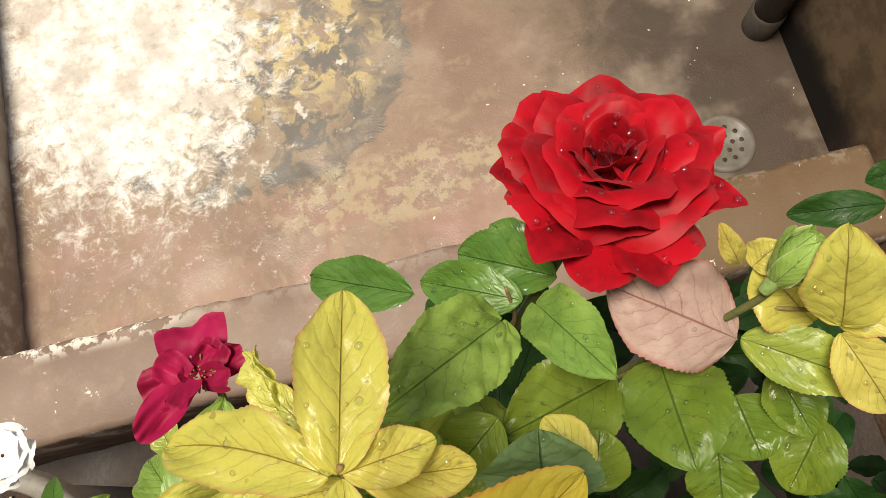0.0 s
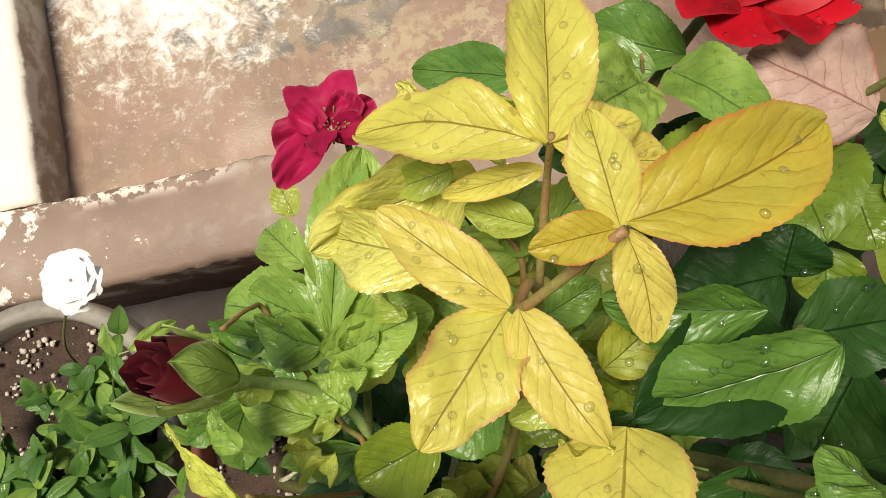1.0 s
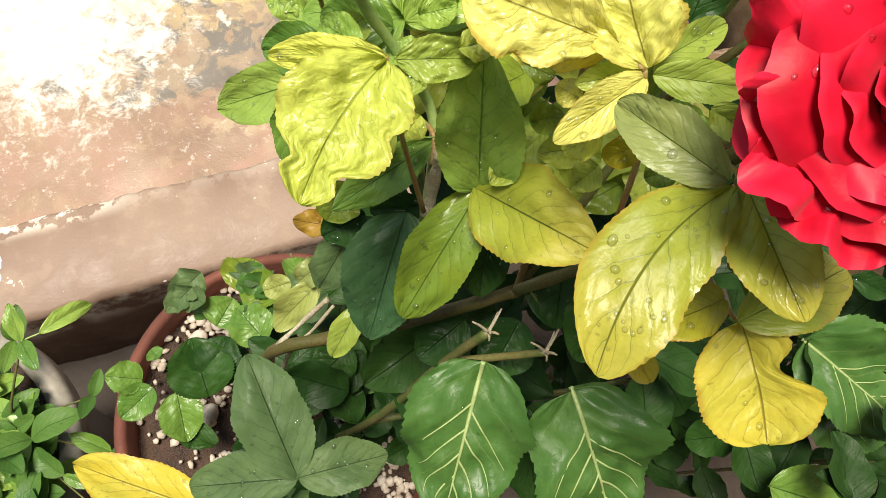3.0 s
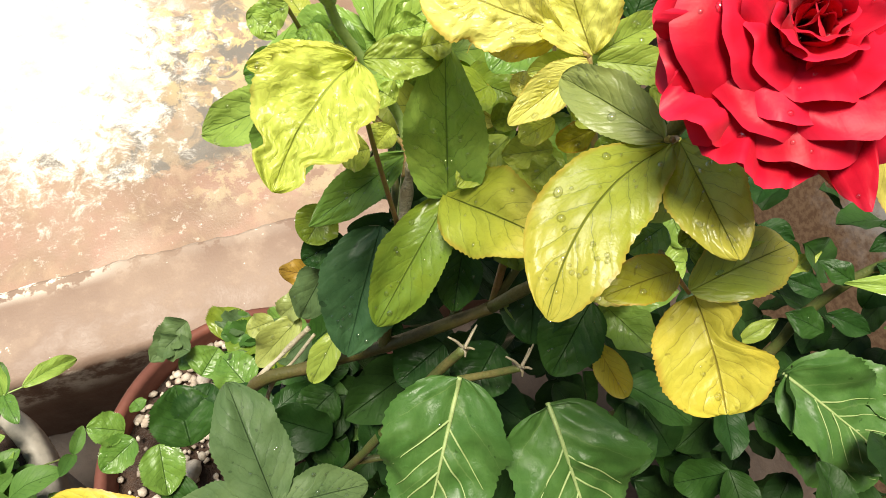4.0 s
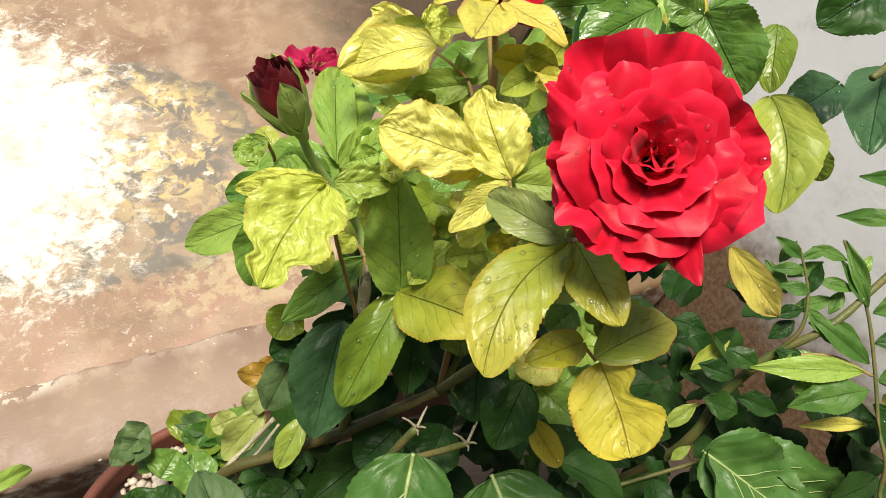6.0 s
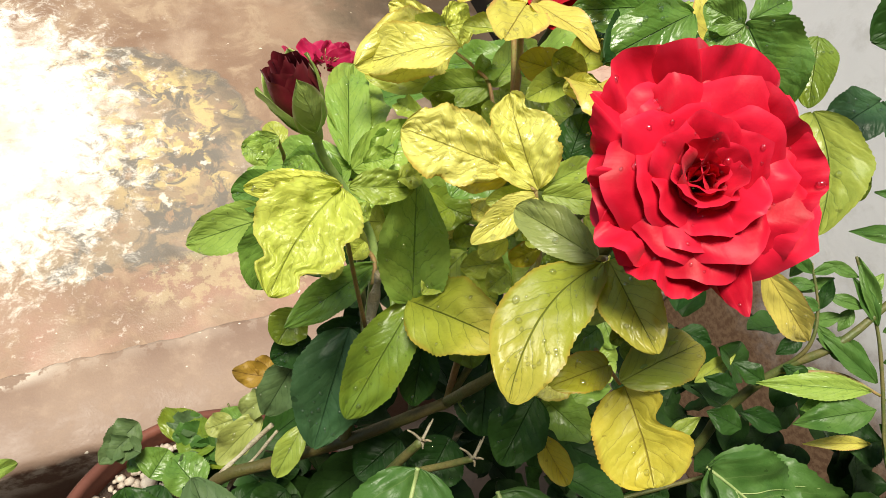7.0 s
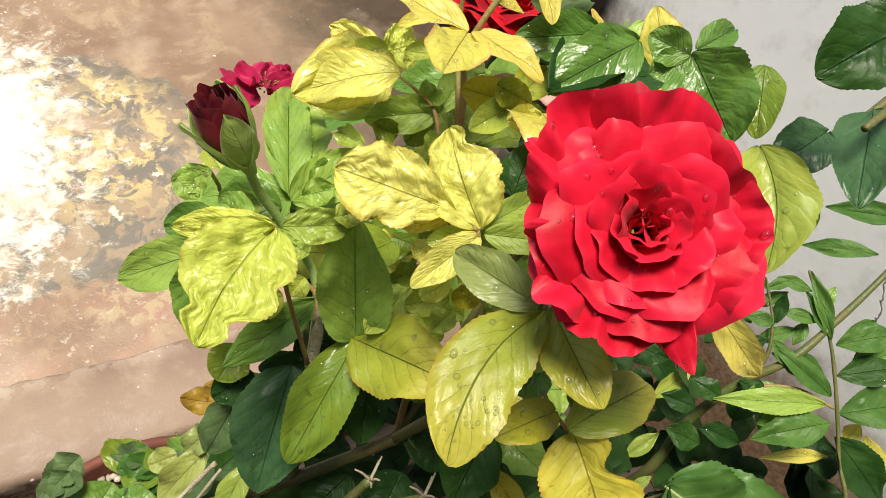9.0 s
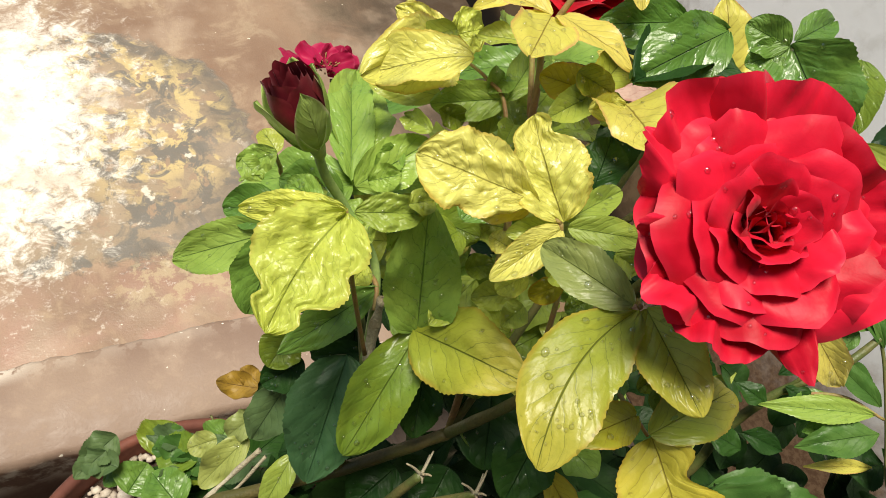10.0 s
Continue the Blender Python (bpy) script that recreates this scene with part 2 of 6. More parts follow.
def floor_material():
    """Brown oxide floor; a peeled patch shows pale salt bloom, ochre screed and a dark cracked rim."""
    n = Nodes("worn_floor")
    c = n.coords()
    x, y, z = n.split(c)
    big, mid, fine, grit = n.noise(c, 3.2, 5), n.noise(c, 11, 6, 0.65, 0.6), n.noise(c, 55, 5, 0.7), n.noise(c, 240, 3)
    base = n.mix(n.step(big, 0.35, 0.65), (0.19, 0.118, 0.08), (0.265, 0.182, 0.125))
    base = n.mix(n.math("MULTIPLY", n.step(mid, 0.48, 0.66), 0.55), base, (0.38, 0.29, 0.20))
    base = n.mix(n.math("MULTIPLY", n.step(fine, 0.52, 0.7), 0.35), base, (0.20, 0.11, 0.07))
    rose = n.math("MULTIPLY", n.step(n.math("ADD", y, n.math("MULTIPLY", mid, 0.25)), 0.72, 1.0, 1.0, 0.0), n.step(n.noise(c, 7, 4), 0.38, 0.6))
    base = n.mix(n.math("MULTIPLY", rose, 0.7), base, (0.33, 0.19, 0.145))
    flour = n.math("MULTIPLY", n.step(n.noise(c, 42, 6, 0.8), 0.56, 0.66), n.step(n.math("ADD", x, n.math("MULTIPLY", big, 0.4)), 0.05, 0.40, 1.0, 0.0))
    base = n.mix(n.math("MULTIPLY", flour, 0.6), base, (0.56, 0.50, 0.44))
    # a wetter, dirtier strip by the wall; its colour also holds the corner's shade
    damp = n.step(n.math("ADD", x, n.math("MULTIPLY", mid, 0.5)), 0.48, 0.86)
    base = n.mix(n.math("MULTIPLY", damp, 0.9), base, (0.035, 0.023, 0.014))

    def patch(cx, cy, rx, ry, rag):
        dx = n.math("DIVIDE", n.math("SUBTRACT", x, cx), rx)
        dy = n.math("DIVIDE", n.math("SUBTRACT", y, cy), ry)
        d = n.math("SQRT", n.math("ADD", n.math("MULTIPLY", dx, dx), n.math("MULTIPLY", dy, dy)))
        return n.math("ADD", d, n.math("MULTIPLY_ADD", mid, rag, -0.5 * rag))

    hole = patch(-0.16, 1.02, 0.31, 0.285, 0.55)
    inside = n.step(hole, 0.97, 1.03, 1.0, 0.0)
    blot = n.noise(c, 13, 3, 0.5, 0.9)
    high = n.step(n.math("ADD", y, n.math("MULTIPLY", n.noise(c, 8, 3), 0.3)), 0.98, 1.12)
    ochre = n.mix(n.math("MULTIPLY", n.step(blot, 0.44, 0.50), high), (0.27, 0.205, 0.14), (0.46, 0.355, 0.175))
    ochre = n.mix(n.step(n.noise(c, 16, 5, 0.65, 0.8), 0.48, 0.56), ochre, (0.145, 0.13, 0.112))
    ochre = n.mix(n.step(n.noise(c, 24, 4, 0.6, 0.5), 0.57, 0.62), ochre, (0.27, 0.19, 0.13))
    ochre = n.mix(n.step(n.noise(c, 21, 4, 0.6), 0.60, 0.66), ochre, (0.55, 0.50, 0.42))
    ochre = n.mix(n.math("MULTIPLY", n.step(fine, 0.5, 0.66), 0.5), ochre, (0.17, 0.14, 0.11))
    col = n.mix(inside, base, ochre)
    rim = n.math("MULTIPLY", n.step(hole, 0.78, 0.97), n.step(hole, 1.0, 1.05, 1.0, 0.0))
    rim = n.math("MULTIPLY", rim, n.step(n.math("ADD", n.noise(c, 28, 5, 0.7), n.math("MULTIPLY", x, 0.7)), 0.34, 0.52))
    col = n.mix(n.math("MULTIPLY", rim, 0.8), col, (0.13, 0.11, 0.09))
    salt_edge = patch(-0.37, 1.12, 0.29, 0.36, 0.5)
    flecks = n.math("ADD", n.math("MULTIPLY", n.math("SUBTRACT", 1.0, salt_edge), 1.5), n.math("MULTIPLY_ADD", n.noise(c, 26, 7, 0.8, 0.5), 3.6, -1.8))
    salt = n.step(flecks, -0.25, 0.55)
    white = n.mix(n.step(n.noise(c, 12, 6, 0.7), 0.42, 0.62), (0.80, 0.76, 0.69), (0.56, 0.51, 0.45))
    white = n.mix(n.math("MULTIPLY", n.step(fine, 0.45, 0.7), 0.5), white, (0.42, 0.37, 0.33))
    col = n.mix(n.math("MULTIPLY", salt, n.step(n.noise(c, 34, 5, 0.75), 0.30, 0.52, 0.55, 1.0)), col, white)
    # ochre scuffs and paint chips between the patch and the kerb
    scuff = n.math("MULTIPLY", n.step(patch(0.08, 0.70, 0.26, 0.075, 0.9), 0.75, 1.05, 1.0, 0.0), n.step(n.noise(c, 30, 5, 0.7), 0.46, 0.56))
    col = n.mix(n.math("MULTIPLY", scuff, 0.5), col, (0.42, 0.35, 0.21))
    chips = n.math("MULTIPLY", n.step(n.noise(c, 85, 2, 0.5), 0.71, 0.75), n.step(n.noise(c, 9, 2), 0.50, 0.60))
    col = n.mix(chips, col, (0.74, 0.66, 0.55))
    haze = n.math("MULTIPLY", n.step(n.noise(c, 6, 4), 0.5, 0.7), 0.4)
    col = n.mix(haze, col, (0.40, 0.31, 0.235))
    height = n.math("ADD", n.math("MULTIPLY", inside, -1.2), n.math("ADD", n.math("MULTIPLY", salt, 0.25), n.math("MULTIPLY", n.math("ADD", fine, grit), 0.7)))
    return n.done(col, n.step(mid, 0.35, 0.65, 0.42, 0.75), n.bump(height, 0.4, 0.0022), 0.4)


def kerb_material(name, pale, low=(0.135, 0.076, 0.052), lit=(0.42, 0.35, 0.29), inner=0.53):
    """Brown painted concrete, bare and pale where the paint has gone."""
    n = Nodes(name)
    c = n.coords()
    x, y, z = n.split(c)
    big, mid, fine, grit = n.noise(c, 4, 4), n.noise(c, 16, 6, 0.7), n.noise(c, 70, 4, 0.7), n.noise(c, 260, 3)
    col = n.mix(n.step(big, 0.35, 0.65), (0.205, 0.138, 0.105), (0.265, 0.188, 0.14))
    col = n.mix(n.math("MULTIPLY", n.step(mid, 0.5, 0.65), 0.4), col, (0.35, 0.265, 0.205))
    worn = n.step(n.math("ADD", mid, n.step(x, -0.62, -0.50, pale, 0.0)), 0.66, 0.70)
    worn = n.math("MAXIMUM", worn, n.step(n.noise(c, 60, 3), 0.70, 0.74))
    edge = n.math("MULTIPLY", n.step(y, 0.515, 0.545), n.step(n.noise(c, 22, 4, 0.7), 0.47, 0.53))
    worn = n.math("MAXIMUM", worn, n.math("MULTIPLY", edge, n.step(x, -0.36, -0.24, 1.0, 0.12)))
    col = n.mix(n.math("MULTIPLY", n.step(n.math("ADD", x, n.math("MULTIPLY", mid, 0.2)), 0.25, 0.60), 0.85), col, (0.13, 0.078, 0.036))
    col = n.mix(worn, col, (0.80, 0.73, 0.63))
    # raw, dirty cement on the outer side; the gap's shade is in its lower colour
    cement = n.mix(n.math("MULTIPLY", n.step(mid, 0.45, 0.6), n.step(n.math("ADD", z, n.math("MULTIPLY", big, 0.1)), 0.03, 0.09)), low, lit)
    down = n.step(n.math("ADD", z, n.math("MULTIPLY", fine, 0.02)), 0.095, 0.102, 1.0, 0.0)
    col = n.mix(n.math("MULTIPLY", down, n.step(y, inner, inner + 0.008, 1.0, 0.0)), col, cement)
    return n.done(col, n.step(mid, 0.3, 0.7, 0.45, 0.75), n.bump(n.math("ADD", n.math("ADD", fine, grit), worn), 0.3, 0.0015), 0.4)


def wall_material():
    """Old whitewash, grey streaks, a hairline crack and a brown splash zone over the wash floor, its near-black foot
    painted as shade.
    """
    n = Nodes("old_whitewash")
    c = n.coords()
    x, y, z = n.split(c)
    big, mid, fine = n.noise(c, 3, 5), n.noise(c, 13, 6, 0.65), n.noise(c, 90, 4, 0.7)
    col = n.mix(n.step(big, 0.35, 0.65), (0.86, 0.88, 0.90), (0.82, 0.845, 0.87))
    col = n.mix(n.math("MULTIPLY", n.step(mid, 0.5, 0.68), 0.4), col, (0.56, 0.56, 0.54))
    # brown splash dirt; the near-black band at its foot is painted shade
    dirt_shade = n.math("SUBTRACT", n.math("ADD", z, n.math("MULTIPLY", mid, 0.35)), n.step(y, 0.35, 0.6, 0.25, 0.38))
    col = n.mix(n.step(dirt_shade, 0.12, 0.36, 1.0, 0.0), col, n.mix(n.step(y, 0.40, 0.62), n.mix(n.step(fine, 0.4, 0.6), (0.15, 0.085, 0.05), (0.24, 0.15, 0.09)), n.mix(n.step(n.math("ADD", z, n.math("MULTIPLY", mid, 0.08)), 0.08, 0.17), (0.010, 0.007, 0.005), n.mix(n.step(mid, 0.4, 0.6), (0.105, 0.068, 0.036), (0.17, 0.115, 0.065)))))
    line = n.math("ABSOLUTE", n.math("ADD", n.math("SUBTRACT", z, 0.30), n.math("ADD", n.math("MULTIPLY", y, -1.5), n.math("MULTIPLY_ADD", n.noise(c, 24, 3), 0.10, -0.05))))
    crack = n.math("MULTIPLY", n.step(line, 0.0, 0.005, 1.0, 0.0), n.math("MULTIPLY", n.step(y, 0.06, 0.10), n.step(y, 0.20, 0.24, 1.0, 0.0)))
    col = n.mix(crack, col, (0.12, 0.10, 0.09))
    return n.done(col, 0.82, n.bump(n.math("ADD", n.math("MULTIPLY", mid, 1.5), n.math("SUBTRACT", n.math("MULTIPLY", fine, 0.5), crack)), 0.22, 0.003), 0.3)


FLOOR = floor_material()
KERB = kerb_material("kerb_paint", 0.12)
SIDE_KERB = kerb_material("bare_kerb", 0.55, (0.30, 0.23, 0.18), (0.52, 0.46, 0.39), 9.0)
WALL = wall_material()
SHADE_WALL = plain("shade_wall_plaster", (0.20, 0.13, 0.09), (0.26, 0.17, 0.12), 5, 0.8, 0.3)
MUD = plain("dark_ground", (0.030, 0.018, 0.013), (0.05, 0.033, 0.024), 9, 0.6, 0.7)
PIPE = plain("grey_pipe", (0.075, 0.062, 0.048), (0.045, 0.036, 0.028), 9, 0.5, 0.2)
METAL = plain("drain_metal", (0.17, 0.15, 0.12), (0.11, 0.095, 0.075), 40, 0.45, 0.3)
WHITE = petal_material("white_petal", (0.88, 0.88, 0.86), (0.82, 0.83, 0.80), (0.9, 0.9, 0.88), through=0.15)


# ---- building helpers ----
def part(name, bm, material, parent=None, label="", smooth=True):
    me = bpy.data.meshes.new(name)
    bm.to_mesh(me)
    bm.free()
    me.materials.append(material)
    if smooth:
        me.polygons.foreach_set("use_smooth", [True] * len(me.polygons))
    ob = new(name, me)
    if parent is not None:
        ob.parent = parent
    return tagged(ob, label)


def thing(name, label, category, group="", kind=""):
    return tagged(new(name), label, category, group, kind)


def box_bm(x0, x1, y0, y1, z0, z1, bevel=0.004, cuts=0):
    bm = bmesh.new()
    bmesh.ops.create_cube(bm, size=1)
    for v in bm.verts:
        v.co = Vector(((x0 + x1) / 2 + v.co.x * (x1 - x0), (y0 + y1) / 2 + v.co.y * (y1 - y0), (z0 + z1) / 2 + v.co.z * (z1 - z0)))
    if bevel:
        bmesh.ops.bevel(bm, geom=list(bm.edges), offset=bevel, segments=3, affect="EDGES", profile=0.6)
    return bm


def spin_bm(profile, steps=64, centre=(0, 0, 0)):
    """A turned solid from (radius, height) pairs."""
    bm = bmesh.new()
    rings = []
    for r, z in profile:
        rings.append([bm.verts.new((centre[0] + r * math.cos(a), centre[1] + r * math.sin(a), centre[2] + z)) for a in (2 * math.pi * k / steps for k in range(steps))])
    for a, b in zip(rings, rings[1:]):
        for k in range(steps):
            bm.faces.new((a[k], a[(k + 1) % steps], b[(k + 1) % steps], b[k]))
    return bm


def smooth_path(points, per=8):
    pts = [Vector(p) for p in points]
    pts = [pts[0] * 2 - pts[1]] + pts + [pts[-1] * 2 - pts[-2]]
    out = []
    for i in range(1, len(pts) - 2):
        p0, p1, p2, p3 = pts[i - 1 : i + 3]
        for k in range(per):
            t = k / per
            out.append(0.5 * (2 * p1 + (p2 - p0) * t + (2 * p0 - 5 * p1 + 4 * p2 - p3) * t**2 + (3 * p1 - p0 - 3 * p2 + p3) * t**3))
    return out + [pts[-2]]


def tube_bm(points, r0, r1, sides=8, bm=None, knobs=0.0):
    bm = bm or bmesh.new()
    path, rings = smooth_path(points), []
    for i, p in enumerate(path):
        d = (path[min(i + 1, len(path) - 1)] - path[max(i - 1, 0)]).normalized()
        a = d.orthogonal().normalized() if i == 0 else (a - d * a.dot(d)).normalized()
        b, s = d.cross(a), i / (len(path) - 1)
        r = r0 + (r1 - r0) * s
        r *= 1 + knobs * noise.noise(p * 60)
        rings.append([bm.verts.new(p + r * (a * math.cos(q) + b * math.sin(q))) for q in (2 * math.pi * k / sides for k in range(sides))])
    for x, y in zip(rings, rings[1:]):
        for k in range(sides):
            bm.faces.new((x[k], x[(k + 1) % sides], y[(k + 1) % sides], y[k]))
    bm.faces.new(rings[0][::-1])
    bm.faces.new(rings[-1])
    return bm


def grid_bm(surface, nu, nv, bm=None):
    """A sheet from surface(u, v), u and v from 0 to 1, with its UV map."""
    bm = bm or bmesh.new()
    uv = bm.loops.layers.uv.verify()
    rows = [[bm.verts.new(surface(i / nu, j / nv)) for j in range(nv + 1)] for i in range(nu + 1)]
    for i in range(nu):
        for j in range(nv):
            f = bm.faces.new((rows[i][j], rows[i + 1][j], rows[i + 1][j + 1], rows[i][j + 1]))
            for loop, (a, b) in zip(f.loops, ((i, j), (i + 1, j), (i + 1, j + 1), (i, j + 1))):
                loop[uv].uv = (a / nu, b / nv)
    return bm


DROPS = []


def leaf_surface(base, tip, width, up, arch=0.06, fold=0.12, wave=0.10, curl=0.0, teeth=0.042, shape=0.9, blunt=0.62, twist=0.0, quilt=0.006, crinkle=0.03, lobes=0.12, bend=0.0, notches=(), seed=0):
    """A leaf blade; notches are bites (along, side, depth, spread) out of its outline, bend bows its midrib sideways, quilt raises the blade between the side veins."""
    base, tip, up = Vector(base), Vector(tip), Vector(up)
    length = (tip - base).length
    ex = (tip - base) / length
    ez = (up - ex * up.dot(ex)).normalized()
    ey = ez.cross(ex)
    shift = seed * 3.7
    own = random.Random(seed * 7 + 1)
    arch, fold, twist = arch * own.uniform(0.3, 1.7), fold * own.uniform(0.7, 2.1), twist + own.uniform(-0.3, 0.3)

    def surface(u, v):
        s = v * 2 - 1
        a = abs(s)
        half = width * 0.5 * (math.sin(math.pi * max(0.0, min(1.0, u)) ** shape) ** blunt if 0 < u < 1 else 0.02)
        half += 0.0006
        for at, edge, depth, spread in notches:
            if edge == 0 or edge * s > 0:
                half *= 1 - depth * math.exp(-(((u - at) / spread) ** 2))
        saw = (u * 22 + a) % 1.0
        if a > 0.9:
            half *= 1 + teeth * (saw - 0.45) * (1 + 0.9 * noise.noise(Vector((u * 9, s + shift, 2.0))))
        y = s * half * (1 + lobes * noise.noise(Vector((u * 5 + shift, 5.0 if s > 0 else 9.0, shift))))
        rib = u * 7 - a * 2.4 + (0.5 if s > 0 else 0.0)
        z = arch * length * 4 * u * (1 - u) + fold * a * half * 2
        z += wave * half * 1.6 * a**1.5 * math.sin(u * 9 + shift + (1.4 if s > 0 else 0))
        z += curl * length * max(0.0, u - 0.45) ** 2 * 2.2
        z += quilt * width * (1 - a * 0.3) * (abs(math.sin(math.pi * rib)) ** 0.7) * min(1.0, a * 5) * (0.7 + 0.6 * noise.noise(Vector((rib * 0.7 + shift, s * 2, 1.0))))
        z += 0.05 * length * noise.noise(Vector((u * 2.2 + shift, s * 1.3, shift)))
        z += crinkle * width * noise.noise(Vector((u * 6 + shift, s * 3.2, shift))) + (0.12 if crinkle > 0.1 else 0.45) * crinkle * width * noise.noise(Vector((rib * 2.1, s * 5.5 + shift, shift)))
        if crinkle > 0.1:
            z -= width * 0.030 * max(0.0, 1 - 4.5 * abs(noise.noise(Vector((u * 5.5 + shift, s * 2.6, shift * 2)))))
            z -= width * 0.016 * max(0.0, 1 - 4.0 * abs(noise.noise(Vector((u * 11 + shift, s * 5.2, shift * 3)))))
        q = twist * (u - 0.4)
        y += bend * length * 4 * u * (1 - u)
        return base + ex * (u * length) + ey * (y * math.cos(q)) + ez * (z + y * math.sin(q))

    return surface


def leaf(parent, base, tip, width, up, material, drops=5, label="", name="leaf", nu=66, nv=20, **more):
    seed = len(bpy.data.objects)
    s = leaf_surface(base, tip, width, up, seed=seed % 97, **more)
    ob = part(name, grid_bm(s, nu, nv), material, parent, label)
    rnd = random.Random(seed)
    for _ in range(round(drops * 1.5)):
        u, v = rnd.uniform(0.12, 0.9), rnd.uniform(0.12, 0.88)
        p = s(u, v)
        nrm = (s(u + 0.02, v) - p).cross(s(u, v + 0.02) - p).normalized()
        if nrm.z < 0:
            nrm = -nrm
        DROPS.append((p, nrm, rnd.choice((0.0004, 0.0005, 0.0006, 0.0008, 0.0010, 0.0013))))
    return ob


def petal_surface(axis, side, out, centre, length, width, tilt, curl, cup, start, seed, point=0.1, ruffle=0.07):
    """A petal that grows from centre along axis and leans by tilt towards out."""
    def surface(u, v):
        s = v * 2 - 1
        a = abs(s)
        reach = u * (1 - 0.24 * a**3 + point * max(0.0, 1 - a * 1.8) ** 1.5)
        x = z = 0.0
        steps = 6
        for k in range(steps):
            q = tilt + curl * ((k + 0.5) / steps * u) ** 3
            x += math.sin(q) * length * reach / steps
            z += math.cos(q) * length * reach / steps
        half = width * 0.5 * (0.30 + 0.70 * math.sin(min(1.0, u * 1.5 + 0.10) * math.pi * 0.5))
        ang = s * half / cup
        y = cup * math.sin(ang)
        x -= cup * (1 - math.cos(ang)) * (0.55 + 0.45 * u) - start
        roll = max(0.0, u - 0.6) * max(0.0, a - 0.25)
        z -= roll * length * 0.75
        x += roll * length * 0.45
        z += ruffle * length * u * noise.noise(Vector((s * 1.8 + seed, u * 2, seed * 1.7))) + 0.4 * ruffle * length * u * noise.noise(Vector((s * 5 + seed, u * 4, seed)))
        x += ruffle * length * u * noise.noise(Vector((s * 2.1, u * 2 + seed, seed * 0.7)))
        x += 0.30 * max(0.0, ruffle - 0.1) * length * u * math.sin(s * 7 + seed * 5)
        return centre + axis * z + out * x + side * y

    return surface


# ---- the wash floor, its kerbs, the wall ----
G = -0.18
tagged(part("ground", box_bm(-40, 40, -40, 40, G - 0.2, G, 0), MUD, smooth=False), "dark damp ground below the flower pots", "ground", kind="structure")
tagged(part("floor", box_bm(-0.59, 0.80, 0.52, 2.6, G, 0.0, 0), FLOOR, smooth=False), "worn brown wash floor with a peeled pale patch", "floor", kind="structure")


def rough_block(x0, x1, y0, y1, z0, z1, step=0.012):
    """A cast concrete bar whose upper edges are worn and slightly wavy."""
    bm = bmesh.new()
    nx = max(2, round((x1 - x0) / step))
    ring = [(y0, z0), (y0, z1 - 0.016), (y0 + 0.003, z1 - 0.006), (y0 + 0.011, z1), (y0 * 0.5 + y1 * 0.5, z1 + 0.001), (y1 - 0.011, z1), (y1 - 0.003, z1 - 0.006), (y1, z1 - 0.016), (y1, z0)]
    rows = []
    for i in range(nx + 1):
        x = x0 + (x1 - x0) * i / nx
        row = []
        for y, z in ring:
            w = 0.0035 * noise.noise(Vector((x * 14, y * 9, z * 9))) + 0.0025 * noise.noise(Vector((x * 60, y * 40, z * 40)))
            row.append(bm.verts.new((x, y + w, z + w * 0.8)))
        rows.append(row)
    for a, b in zip(rows, rows[1:]):
        for k in range(len(ring) - 1):
            bm.faces.new((a[k], b[k], b[k + 1], a[k + 1]))
    bm.faces.new(rows[0])
    bm.faces.new(rows[-1][::-1])
    bmesh.ops.recalc_face_normals(bm, faces=bm.faces)
    return bm


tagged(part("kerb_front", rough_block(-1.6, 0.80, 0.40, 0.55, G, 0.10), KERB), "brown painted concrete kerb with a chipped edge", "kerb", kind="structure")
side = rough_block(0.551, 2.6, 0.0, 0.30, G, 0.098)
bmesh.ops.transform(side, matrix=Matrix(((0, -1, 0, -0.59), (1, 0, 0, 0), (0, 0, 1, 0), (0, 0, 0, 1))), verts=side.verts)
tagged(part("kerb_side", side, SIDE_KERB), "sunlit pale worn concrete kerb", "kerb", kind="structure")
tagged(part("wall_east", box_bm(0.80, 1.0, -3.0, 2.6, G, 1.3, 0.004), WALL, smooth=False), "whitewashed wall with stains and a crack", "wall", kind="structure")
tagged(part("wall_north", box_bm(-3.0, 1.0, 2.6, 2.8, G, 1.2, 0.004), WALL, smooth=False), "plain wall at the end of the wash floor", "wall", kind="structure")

# added wall out of view; it blocks sun and sky to darken low leaves
tagged(part("wall_south", box_bm(-3.0, 1.0, -0.72, -0.52, G, 2.6, 0.004), SHADE_WALL, smooth=False), "added unseen wall that shades the pots from behind", "wall", kind="structure")

# drain and rain pipe in the corner
drain = thing("floor_drain", "round metal drain cover with holes, set in the floor", "drain")
drain.location = (0.636, 0.632, 0.0)
bm = spin_bm([(0.0005, 0.003), (0.040, 0.003), (0.043, 0.006), (0.050, 0.006), (0.053, 0.002), (0.054, -0.002)], 48)
part("cover", bm, METAL, drain)
for ring, count in ((0.014, 5), (0.030, 10)):
    for k in range(count):
        a = 2 * math.pi * k / count
        bm = spin_bm([(0.0002, 0.0036), (0.0038, 0.0036), (0.0042, 0.003)], 12, (ring * math.cos(a), ring * math.sin(a), 0))
        part("hole", bm, SOIL, drain)
pipe = thing("rain_pipe", "grey-brown rain pipe standing on the floor by the wall", "pipe")
pipe.location = (0.768, 0.83, 0.0)
part("tube", spin_bm([(0.022, 0.012), (0.0265, 0.012), (0.0265, 1.25)], 32), PIPE, pipe)
part("foot", spin_bm([(0.030, 0.0), (0.031, 0.05), (0.0268, 0.054)], 32), PIPE, pipe)

